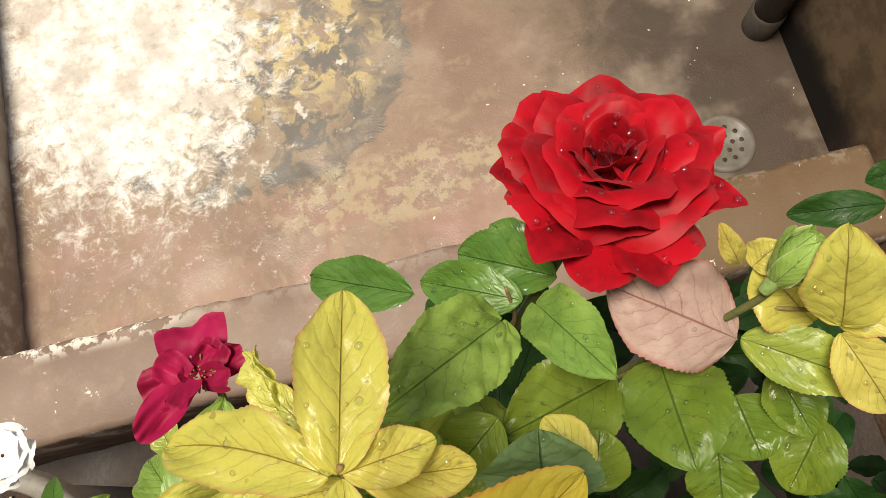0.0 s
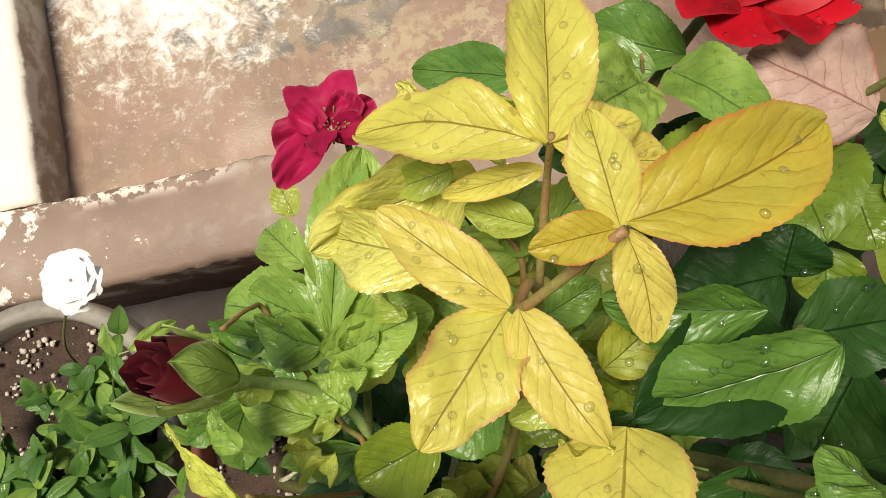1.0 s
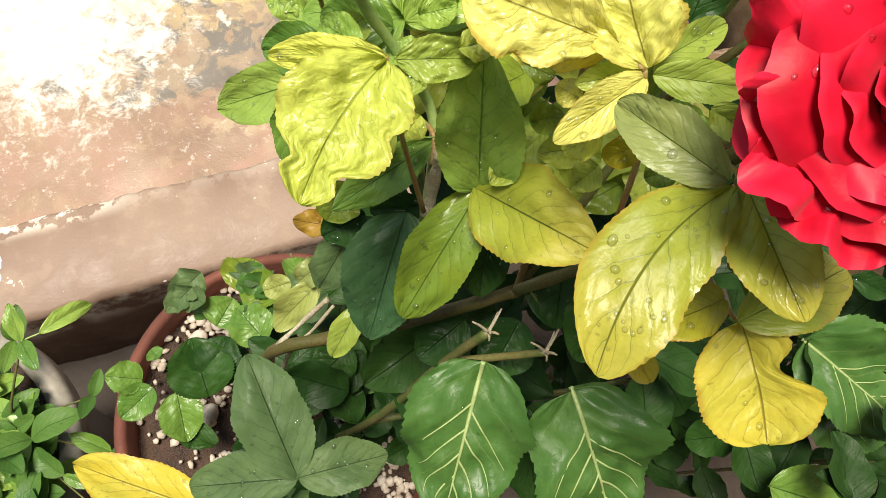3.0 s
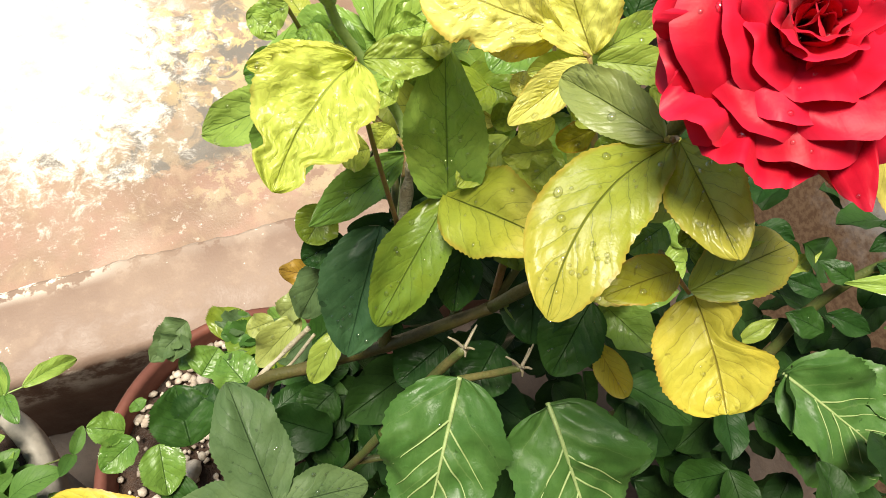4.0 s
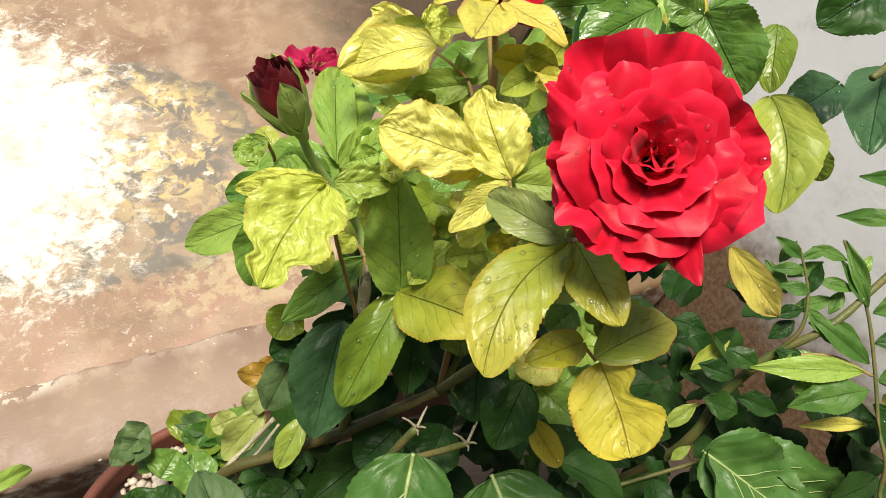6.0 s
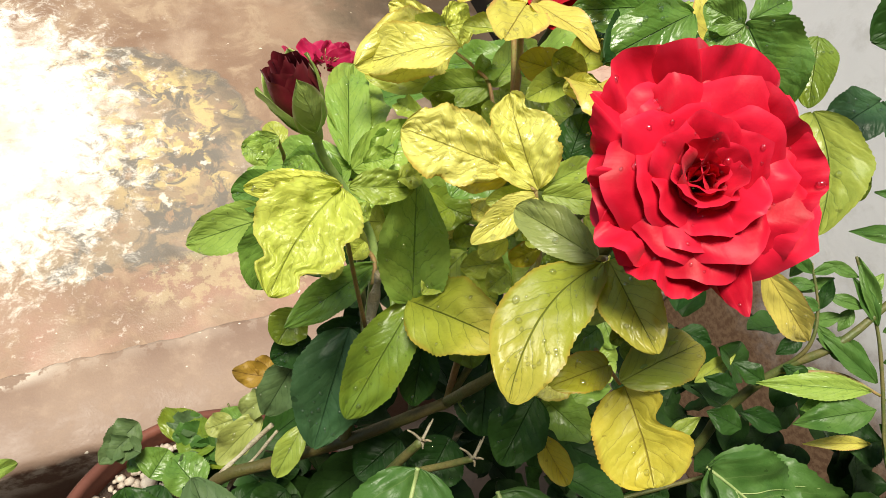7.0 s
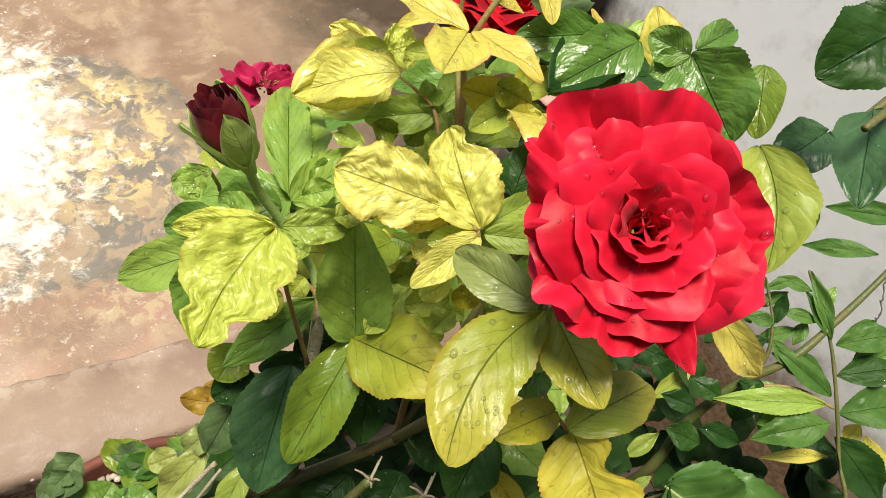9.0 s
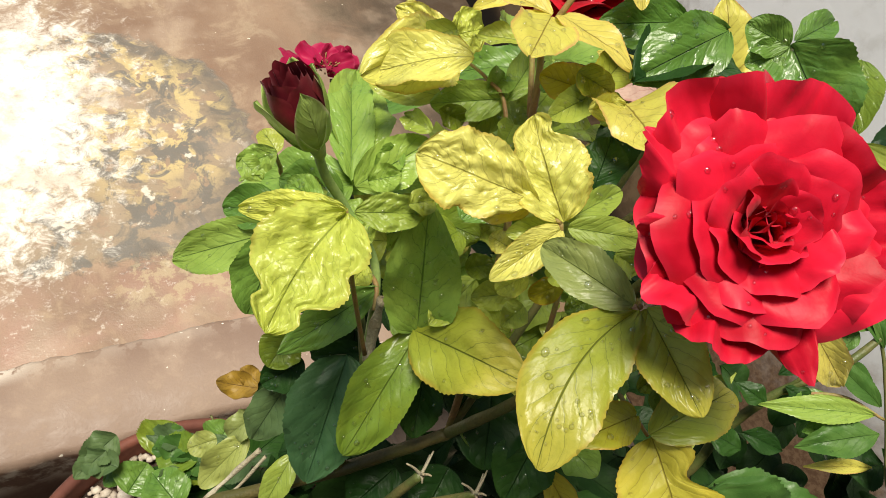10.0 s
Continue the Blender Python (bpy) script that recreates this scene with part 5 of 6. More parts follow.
leaf(bush, (0.0220, 0.1270, 0.9000), (0.0110, 0.1230, 0.8950), 0.0109, (-0.43, -0.31, 0.85), LIME, wave=0.3, crinkle=0.10, fold=0.3, nu=40, nv=14, drops=3)
leaf(bush, (0.0250, 0.1070, 0.9400), (0.0160, 0.1070, 0.9350), 0.0089, (-0.50, -0.29, 0.82), OLIVE, wave=0.3, crinkle=0.10, fold=0.3, nu=40, nv=14, drops=3)
leaf(bush, (-0.0730, 0.1790, 0.6650), (-0.1050, 0.1670, 0.6350), 0.0218, (-0.05, -0.27, 0.96), GREYLIME, wave=0.3, curl=0.2)
leaf(bush, (-0.0630, 0.1890, 0.6800), (-0.0850, 0.1850, 0.6600), 0.0177, (-0.08, -0.31, 0.95), GREYLIME, wave=0.3)
leaf(bush, (-0.0890, 0.1980, 0.6200), (-0.1090, 0.2000, 0.6100), 0.0180, (-0.03, -0.30, 0.95), GREYLIME, wave=0.25)
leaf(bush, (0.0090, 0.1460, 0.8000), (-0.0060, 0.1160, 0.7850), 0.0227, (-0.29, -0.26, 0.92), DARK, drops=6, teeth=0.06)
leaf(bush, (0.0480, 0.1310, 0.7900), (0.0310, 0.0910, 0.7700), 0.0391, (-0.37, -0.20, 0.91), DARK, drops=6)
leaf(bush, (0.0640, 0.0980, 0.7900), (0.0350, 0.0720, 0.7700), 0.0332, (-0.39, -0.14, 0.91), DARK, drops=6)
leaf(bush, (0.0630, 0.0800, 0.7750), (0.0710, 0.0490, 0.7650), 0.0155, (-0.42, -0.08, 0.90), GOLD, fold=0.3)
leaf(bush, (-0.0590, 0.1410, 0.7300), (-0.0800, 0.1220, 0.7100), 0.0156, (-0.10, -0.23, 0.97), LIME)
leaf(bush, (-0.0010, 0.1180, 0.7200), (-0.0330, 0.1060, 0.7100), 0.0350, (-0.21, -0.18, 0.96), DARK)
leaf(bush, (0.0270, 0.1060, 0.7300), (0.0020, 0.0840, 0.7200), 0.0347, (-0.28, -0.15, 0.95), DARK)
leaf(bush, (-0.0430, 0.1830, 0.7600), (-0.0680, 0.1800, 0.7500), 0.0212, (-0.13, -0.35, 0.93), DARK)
leaf(bush, (-0.0490, 0.1940, 0.7800), (-0.0650, 0.1810, 0.7700), 0.0233, (-0.14, -0.38, 0.91), OLIVE)
leaf(bush, (0.0520, 0.1530, 0.9400), (0.0660, 0.1700, 0.9500), 0.0186, (-0.57, -0.43, 0.70), DARK)
leaf(bush, (-0.1170, 0.0650, 0.6870), (-0.1260, 0.1400, 0.7000), 0.040, (0.04, -0.07, 1.00), GREY, drops=8)
leaf(bush, (-0.1170, 0.0650, 0.6870), (-0.1780, 0.0810, 0.6650), 0.032, (0.08, -0.02, 1.00), GREY, drops=18)
leaf(bush, (-0.1170, 0.0650, 0.6870), (-0.0640, 0.0610, 0.6800), 0.030, (-0.01, -0.00, 1.00), GREY, drops=18)
leaf(bush, (-0.1690, 0.0620, 0.6600), (-0.2440, 0.1180, 0.6400), 0.033, (0.16, -0.04, 0.99), GOLD, drops=18)
leaf(bush, (0.2340, 0.2750, 0.8370), (0.1830, 0.3120, 0.8450), 0.050, (-0.22, -0.08, 0.97), PINK, drops=2, label='pale pink leaf seen from below')
leaf(bush, (0.2360, 0.2750, 0.8370), (0.2810, 0.2420, 0.8450), 0.027, (-0.32, -0.01, 0.95), LIME, drops=18)
leaf(bush, (0.2610, 0.2580, 0.8000), (0.2680, 0.2230, 0.8000), 0.028, (-0.30, 0.02, 0.95), OLIVE, drops=6)
leaf(bush, (0.2030, 0.2750, 0.8150), (0.1990, 0.2240, 0.8350), 0.049, (-0.20, 0.01, 0.98), OLIVE, drops=18)
leaf(bush, (0.1790, 0.2720, 0.8200), (0.1200, 0.2580, 0.8400), 0.044, (-0.10, -0.02, 1.00), OLIVE, drops=8)
leaf(bush, (0.2410, 0.2500, 0.7900), (0.2440, 0.2170, 0.7900), 0.042, (-0.26, 0.04, 0.97), OLIVE, drops=8)
leaf(bush, (0.2880, 0.2270, 0.7700), (0.2620, 0.1950, 0.7600), 0.037, (-0.29, 0.07, 0.95), OLIVE, drops=6)
leaf(bush, (0.2300, 0.2240, 0.7700), (0.2260, 0.1950, 0.7600), 0.036, (-0.22, 0.08, 0.97), OLIVE, drops=6)
leaf(bush, (0.2670, 0.2690, 0.8650), (0.2660, 0.3040, 0.9000), 0.032, (-0.37, -0.07, 0.93), YELLOW, drops=5)
leaf(bush, (0.2680, 0.2660, 0.8600), (0.2810, 0.2310, 0.8500), 0.027, (-0.36, 0.01, 0.93), YELLOW, drops=5)
leaf(bush, (0.2660, 0.2740, 0.8450), (0.2450, 0.3030, 0.8600), 0.033, (-0.32, -0.07, 0.94), YELLOW, drops=6)
leaf(bush, (0.2680, 0.2700, 0.8600), (0.2940, 0.2750, 0.8700), 0.022, (-0.38, -0.04, 0.92), YELLOW)
leaf(bush, (0.2330, 0.3030, 0.8700), (0.2230, 0.3180, 0.8900), 0.009, (-0.29, -0.13, 0.95), YELLOW, drops=1)
leaf(bush, (0.2420, 0.3020, 0.8600), (0.2530, 0.3080, 0.8700), 0.017, (-0.32, -0.11, 0.94), YELLOW)
leaf(bush, (0.0940, 0.3410, 0.7900), (0.0340, 0.3750, 0.7500), 0.031, (0.07, -0.18, 0.98), GREEN, drops=3)
leaf(bush, (0.1450, 0.3160, 0.8350), (0.1000, 0.3410, 0.8150), 0.026, (-0.03, -0.15, 0.99), GREEN, drops=12)
leaf(bush, (0.1660, 0.3260, 0.8200), (0.1220, 0.3540, 0.8000), 0.033, (-0.08, -0.17, 0.98), GREEN, drops=4)
leaf(bush, (0.1140, 0.3340, 0.8100), (0.1030, 0.3150, 0.8000), 0.021, (-0.01, -0.14, 0.99), DARK)
leaf(bush, (0.1310, 0.3060, 0.8550), (0.0760, 0.2760, 0.9100), 0.039, (0.01, -0.09, 1.00), SPRING, drops=22, quilt=0.06, crinkle=0.07)
leaf(bush, (0.1490, 0.3120, 0.8450), (0.1670, 0.2700, 0.8850), 0.029, (-0.12, -0.09, 0.99), SPRING, drops=12, quilt=0.03)
leaf(bush, (0.1630, 0.3400, 0.8100), (0.1430, 0.3660, 0.8000), 0.018, (-0.09, -0.19, 0.98), GREEN)
leaf(bush, (0.1190, 0.2660, 0.8700), (0.0930, 0.2470, 0.8600), 0.031, (-0.00, -0.00, 1.00), OLIVE, drops=5)
leaf(bush, (0.1450, 0.2410, 0.9100), (0.1340, 0.2620, 0.9050), 0.016, (-0.09, 0.01, 1.00), YELLOW)
leaf(bush, (0.1240, 0.2400, 0.9500), (0.1270, 0.2590, 0.9550), 0.033, (-0.06, 0.03, 1.00), GREY, drops=3)
leaf(bush, (0.1510, 0.2280, 0.8500), (0.1610, 0.2520, 0.8500), 0.027, (-0.12, 0.04, 0.99), OLIVE)
leaf(bush, (0.4350, 0.3500, 0.6600), (0.3740, 0.3630, 0.6400), 0.026, (-0.38, -0.14, 0.92), DARK)
leaf(bush, (0.4850, 0.3800, 0.6200), (0.4520, 0.3780, 0.6200), 0.023, (-0.42, -0.15, 0.89), DARK)

# smaller yellowing leaves between the main sprays
rnd = random.Random(33)
for k in range(150):
    x, y = rnd.uniform(-0.035, 0.13), rnd.uniform(0.09, 0.27)
    z = 0.76 + 0.6 * (y - 0.09) * rnd.uniform(0.2, 0.7) + rnd.uniform(-0.05, 0.04)
    if x < 0.0 or z < 0.77:
        continue
    a = rnd.uniform(0, 6.283)
    d = Vector((math.cos(a), math.sin(a), rnd.uniform(-0.3, 0.2))) * rnd.uniform(0.026, 0.042)
    leaf(bush, (x, y, z), Vector((x, y, z)) + d, rnd.uniform(0.020, 0.030), (-0.45 + rnd.uniform(-0.3, 0.3), -0.25 + rnd.uniform(-0.3, 0.3), 0.8), rnd.choice((LIME, LIME, OLIVE, SPRING, SPRING, PALE)), drops=2, nu=26, nv=10, wave=0.18, crinkle=0.08, lobes=0.3)

# inner foliage of the bush, its greens darkened in place of deep shade
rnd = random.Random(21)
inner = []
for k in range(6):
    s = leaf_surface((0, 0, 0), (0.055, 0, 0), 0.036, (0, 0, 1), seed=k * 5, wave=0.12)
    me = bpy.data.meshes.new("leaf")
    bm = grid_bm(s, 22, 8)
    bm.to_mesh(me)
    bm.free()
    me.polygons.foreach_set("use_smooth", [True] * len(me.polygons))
    me.materials.append((INNER_SHADE, INNER_SHADE, DARK, INNER_SHADE, INNER_SHADE, DARK)[k])
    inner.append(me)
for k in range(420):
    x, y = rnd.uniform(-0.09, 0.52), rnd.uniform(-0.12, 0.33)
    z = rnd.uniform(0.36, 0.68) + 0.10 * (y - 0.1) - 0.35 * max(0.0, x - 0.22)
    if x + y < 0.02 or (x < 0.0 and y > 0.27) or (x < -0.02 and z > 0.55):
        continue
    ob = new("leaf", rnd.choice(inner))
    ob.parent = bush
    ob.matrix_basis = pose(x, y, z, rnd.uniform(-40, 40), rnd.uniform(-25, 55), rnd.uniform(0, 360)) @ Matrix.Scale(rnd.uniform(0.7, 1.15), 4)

# ---- a broad-leaved weed in the same pot ----
weed = thing("broadleaf_weed", "broad-leaved weed with pale veins growing in the rose pot", "weed")
cane([(-0.100, 0.100, 0.36), (-0.060, 0.090, 0.58), (-0.020, 0.098, 0.72), (-0.003, 0.100, 0.768)], 0.0042, 0.0032, STEM, "stem", weed)
cane([(-0.020, 0.098, 0.72), (0.010, 0.086, 0.752), (0.022, 0.081, 0.768)], 0.0032, 0.0026, STEM, "stem", weed)
cane([(-0.060, 0.090, 0.58), (0.120, 0.060, 0.56), (0.300, 0.035, 0.585)], 0.0034, 0.0022, STEM, "stem", weed)
for p in ((-0.003, 0.100, 0.767), (0.022, 0.081, 0.767)):
    bm = bmesh.new()
    rr = random.Random(2)
    for k in range(7):
        d = Vector((rr.uniform(-1, 1), rr.uniform(-1, 1), rr.uniform(0.0, 1.2))) * 0.008
        q = Vector(p)
        tube_bm([q, q + d * 0.6 + Vector((0, 0, 0.002)), q + d * 1.2], 0.0011, 0.0005, 5, bm)
    part("dry_tuft", bm, BARK, weed, "dry broken stem end")
def veined_leaf(base, tip, width, up, drops=3):
    """A broad weed leaf with a raised pale midrib and side ribs."""
    shape = dict(teeth=0.05, shape=0.72, wave=0.2, lobes=0.2, crinkle=0.05, quilt=0.03, fold=0.1)
    s = leaf_surface(base, tip, width, up, seed=len(bpy.data.objects) % 97, **shape)
    blade = leaf(weed, base, tip, width, up, VEINY, drops=drops, **shape)
    lift = Vector(up) * 0.0006
    part("midrib", tube_bm([s(u / 10, 0.5) + lift for u in range(10)], 0.0015, 0.0004, 6), RIB, blade)
    for k in range(1, 5):
        for way in (-1, 1):
            u0 = 0.10 + 0.15 * k + (0.05 if way > 0 else 0.0)
            part("side_rib", tube_bm([s(min(0.97, u0 + 0.30 * f), 0.5 + way * 0.40 * f) + lift * 0.6 for f in (0.0, 0.25, 0.5, 0.75, 1.0)], 0.0007, 0.0002, 5), RIB, blade)


veined_leaf((-0.010, 0.087, 0.765), (-0.049, 0.019, 0.720), 0.065, (-0.13, 0.01, 0.99))
veined_leaf((0.031, 0.059, 0.760), (0.040, -0.016, 0.715), 0.069, (-0.24, 0.07, 0.97))
leaf(weed, (0.025, 0.060, 0.680), (0.019, 0.001, 0.650), 0.035, (-0.18, 0.05, 0.98), DARK)
veined_leaf((0.291, 0.042, 0.585), (0.413, -0.060, 0.560), 0.085, (-0.48, 0.01, 0.88))
veined_leaf((0.284, 0.022, 0.560), (0.363, -0.059, 0.540), 0.076, (-0.45, 0.02, 0.89))
veined_leaf((0.270, 0.040, 0.620), (0.335, -0.053, 0.600), 0.081, (-0.46, 0.08, 0.88))
leaf(weed, (0.203, -0.050, 0.600), (0.273, -0.096, 0.580), 0.053, (-0.39, 0.16, 0.91), GREEN, teeth=0.04)

# ---- seedlings low in the pot ----
seedling = thing("low_seedlings", "low round-leaved seedlings on the rose's soil", "seedling")
cane([(-0.190, 0.180, 0.37), (-0.200, 0.185, 0.43), (-0.205, 0.180, 0.465)], 0.0018, 0.0012, STEM, "stem", seedling)
cane([(-0.150, 0.150, 0.37), (-0.150, 0.160, 0.44), (-0.155, 0.165, 0.500)], 0.0020, 0.0014, STEM, "stem", seedling)
cane([(-0.060, 0.180, 0.37), (-0.070, 0.220, 0.44), (-0.080, 0.262, 0.490)], 0.0020, 0.0014, STEM, "stem", seedling)
cane([(-0.040, 0.100, 0.37), (-0.020, 0.120, 0.46), (-0.010, 0.130, 0.560)], 0.0020, 0.0014, STEM, "stem", seedling)
leaf(seedling, (-0.231, 0.195, 0.465), (-0.258, 0.205, 0.475), 0.029, (0.16, -0.14, 0.98), GREEN, teeth=0.1, shape=0.8, drops=1)
leaf(seedling, (-0.224, 0.185, 0.465), (-0.256, 0.169, 0.460), 0.030, (0.16, -0.12, 0.98), GREEN, teeth=0.1, shape=0.8, drops=1)
leaf(seedling, (-0.207, 0.176, 0.460), (-0.210, 0.133, 0.450), 0.038, (0.12, -0.09, 0.99), GREEN, teeth=0.1, shape=0.8, drops=1)
leaf(seedling, (-0.177, 0.157, 0.500), (-0.178, 0.207, 0.510), 0.053, (0.10, -0.13, 0.99), DARK, teeth=0.1, shape=0.8, drops=1)
leaf(seedling, (-0.174, 0.167, 0.500), (-0.149, 0.199, 0.510), 0.044, (0.08, -0.13, 0.99), DARK, teeth=0.1, shape=0.8, drops=1)
leaf(seedling, (-0.159, 0.218, 0.480), (-0.139, 0.239, 0.480), 0.039, (0.06, -0.18, 0.98), GREEN, teeth=0.1, shape=0.8, drops=1)
leaf(seedling, (-0.162, 0.232, 0.470), (-0.172, 0.245, 0.470), 0.021, (0.08, -0.18, 0.98), GREEN, teeth=0.1, shape=0.8, drops=1)
leaf(seedling, (-0.132, 0.240, 0.490), (-0.111, 0.265, 0.490), 0.049, (0.03, -0.21, 0.98), OLIVE, teeth=0.1, shape=0.8, drops=1)
leaf(seedling, (-0.120, 0.229, 0.480), (-0.099, 0.251, 0.480), 0.042, (0.02, -0.19, 0.98), OLIVE, teeth=0.1, shape=0.8, drops=1)
leaf(seedling, (-0.195, 0.147, 0.450), (-0.211, 0.128, 0.440), 0.041, (0.12, -0.07, 0.99), DARK, teeth=0.1, shape=0.8, drops=1)
leaf(seedling, (-0.215, 0.210, 0.460), (-0.220, 0.220, 0.460), 0.015, (0.13, -0.16, 0.98), GREEN, teeth=0.1, shape=0.8, drops=1)
leaf(seedling, (-0.082, 0.230, 0.500), (-0.067, 0.248, 0.500), 0.036, (-0.02, -0.19, 0.98), GREEN, teeth=0.1, shape=0.8, drops=1)
leaf(seedling, (-0.121, 0.188, 0.500), (-0.137, 0.224, 0.500), 0.039, (-0.01, -0.22, 0.97), GREEN, teeth=0.1, shape=0.8, drops=1)
leaf(seedling, (-0.099, 0.223, 0.500), (-0.128, 0.247, 0.490), 0.036, (-0.02, -0.25, 0.97), OLIVE, teeth=0.1, shape=0.8, drops=1)
leaf(seedling, (-0.072, 0.212, 0.550), (-0.101, 0.209, 0.540), 0.029, (-0.06, -0.24, 0.97), GREY, teeth=0.1, shape=0.8, drops=1)
leaf(seedling, (-0.064, 0.193, 0.580), (-0.093, 0.185, 0.560), 0.023, (-0.07, -0.23, 0.97), GREY, teeth=0.1, shape=0.8, drops=1)
leaf(seedling, (-0.034, 0.276, 0.490), (-0.068, 0.292, 0.490), 0.025, (-0.09, -0.29, 0.95), WITHER, wave=0.3, curl=0.5, drops=0)
leaf(seedling, (-0.032, 0.281, 0.490), (-0.044, 0.298, 0.490), 0.019, (-0.10, -0.30, 0.95), WITHER, wave=0.3, curl=0.5, drops=0)
leaf(seedling, (-0.014, 0.138, 0.550), (-0.044, 0.131, 0.540), 0.041, (-0.10, -0.15, 0.98), DARK, teeth=0.1, shape=0.8, drops=1)
leaf(seedling, (0.017, 0.145, 0.560), (-0.004, 0.111, 0.550), 0.036, (-0.15, -0.15, 0.98), DARK, teeth=0.1, shape=0.8, drops=1)
leaf(seedling, (-0.056, 0.155, 0.540), (-0.089, 0.139, 0.530), 0.037, (-0.04, -0.17, 0.99), DARK, teeth=0.1, shape=0.8, drops=1)
leaf(seedling, (-0.056, 0.120, 0.520), (-0.087, 0.113, 0.510), 0.037, (-0.04, -0.12, 0.99), DARK, teeth=0.1, shape=0.8, drops=1)
leaf(seedling, (0.065, 0.083, 0.550), (0.039, 0.065, 0.540), 0.037, (-0.20, -0.08, 0.98), DARK, teeth=0.1, shape=0.8, drops=1)
leaf(seedling, (-0.018, 0.112, 0.500), (-0.048, 0.097, 0.500), 0.043, (-0.09, -0.11, 0.99), DARK, teeth=0.1, shape=0.8, drops=1)
leaf(seedling, (-0.092, 0.214, 0.500), (-0.120, 0.226, 0.490), 0.020, (-0.01, -0.23, 0.97), DARK, teeth=0.09, shape=0.8, drops=1, lobes=0.3, wave=0.3, curl=0.3)
leaf(seedling, (-0.072, 0.213, 0.500), (-0.094, 0.231, 0.490), 0.025, (-0.04, -0.23, 0.97), GREY, teeth=0.09, shape=0.8, drops=1, lobes=0.3, wave=0.3, curl=0.3)
leaf(seedling, (-0.094, 0.233, 0.500), (-0.131, 0.245, 0.490), 0.022, (-0.01, -0.24, 0.97), HERB, teeth=0.09, shape=0.8, drops=1, lobes=0.3, wave=0.3, curl=0.3)
leaf(seedling, (-0.104, 0.226, 0.500), (-0.122, 0.257, 0.490), 0.030, (-0.01, -0.25, 0.97), HERB, teeth=0.09, shape=0.8, drops=1, lobes=0.3, wave=0.3, curl=0.3)
leaf(seedling, (-0.091, 0.214, 0.500), (-0.116, 0.228, 0.490), 0.022, (-0.02, -0.23, 0.97), HERB, teeth=0.09, shape=0.8, drops=1, lobes=0.3, wave=0.3, curl=0.3)
leaf(seedling, (-0.158, 0.264, 0.500), (-0.187, 0.250, 0.490), 0.028, (0.06, -0.26, 0.96), GREY, teeth=0.09, shape=0.8, drops=1, lobes=0.3, wave=0.3, curl=0.3)
leaf(seedling, (-0.077, 0.206, 0.500), (-0.113, 0.220, 0.490), 0.027, (-0.03, -0.22, 0.98), OLIVE, teeth=0.09, shape=0.8, drops=1, lobes=0.3, wave=0.3, curl=0.3)
leaf(seedling, (-0.103, 0.243, 0.500), (-0.133, 0.259, 0.490), 0.021, (-0.00, -0.26, 0.97), GREY, teeth=0.09, shape=0.8, drops=1, lobes=0.3, wave=0.3, curl=0.3)
leaf(seedling, (-0.161, 0.236, 0.500), (-0.185, 0.256, 0.490), 0.024, (0.06, -0.25, 0.97), GREY, teeth=0.09, shape=0.8, drops=1, lobes=0.3, wave=0.3, curl=0.3)
leaf(seedling, (-0.113, 0.218, 0.500), (-0.139, 0.208, 0.490), 0.021, (0.01, -0.22, 0.98), GREY, teeth=0.09, shape=0.8, drops=1, lobes=0.3, wave=0.3, curl=0.3)
leaf(seedling, (-0.168, 0.253, 0.500), (-0.194, 0.241, 0.490), 0.022, (0.07, -0.25, 0.97), GREY, teeth=0.09, shape=0.8, drops=1, lobes=0.3, wave=0.3, curl=0.3)

# filler shoots; their darkest greens hold the shade low in the pot
rnd = random.Random(44)
for k in range(60):
    a, r = rnd.uniform(0, 6.283), 0.135 * math.sqrt(rnd.random())
    x, y = -0.121 + r * math.cos(a), 0.137 + r * math.sin(a)
    if x < -0.15 or y > 0.21:
        continue
    z, q = rnd.uniform(0.42, 0.54), rnd.uniform(0, 6.283)
    part("stem", tube_bm([(x, y, 0.37), (x + 0.01 * math.cos(q), y + 0.01 * math.sin(q), (z + 0.37) / 2), (x, y, z)], 0.0014, 0.0009, 6), STEM, seedling)
    for turn in (0.0, 2.2, 4.1):
        d = Vector((math.cos(q + turn), math.sin(q + turn), rnd.uniform(-0.4, 0.3))) * rnd.uniform(0.024, 0.042)
        leaf(seedling, (x, y, z), Vector((x, y, z)) + d, rnd.uniform(0.018, 0.028), (-0.1, -0.2, 1.0), rnd.choice((DARK, DARK, INNER_SHADE, HERB, DARK)), drops=0, nu=16, nv=8, teeth=0.08, shape=0.8)

# ---- the herb behind the rose, by the wall ----
herb = thing("tall_herb", "tall green herb with narrow toothed leaves by the white wall", "herb")
cane([(0.300, 0.120, G), (0.305, 0.090, 0.20), (0.328, 0.065, 0.489), (0.359, 0.085, 0.567), (0.389, 0.093, 0.626), (0.424, 0.089, 0.668), (0.468, 0.100, 0.698), (0.526, 0.120, 0.741), (0.60, 0.15, 0.79)], 0.0080, 0.0030, STEM, "stem", herb)
cane([(0.41, -0.10, G), (0.42, -0.09, 0.48), (0.435, -0.045, 0.60), (0.444, -0.002, 0.629), (0.453, 0.041, 0.658), (0.460, 0.085, 0.685), (0.458, 0.123, 0.705), (0.456, 0.147, 0.718)], 0.0030, 0.0015, STEM, "stem", herb)
cane([(0.386, 0.093, 0.626), (0.424, 0.068, 0.652), (0.450, 0.037, 0.654)], 0.0022, 0.0018, TWIG, "stem", herb)
cane([(0.389, 0.093, 0.626), (0.405, 0.098, 0.660), (0.417, 0.122, 0.683), (0.421, 0.158, 0.704)], 0.0028, 0.0014, STEM, "stem", herb)
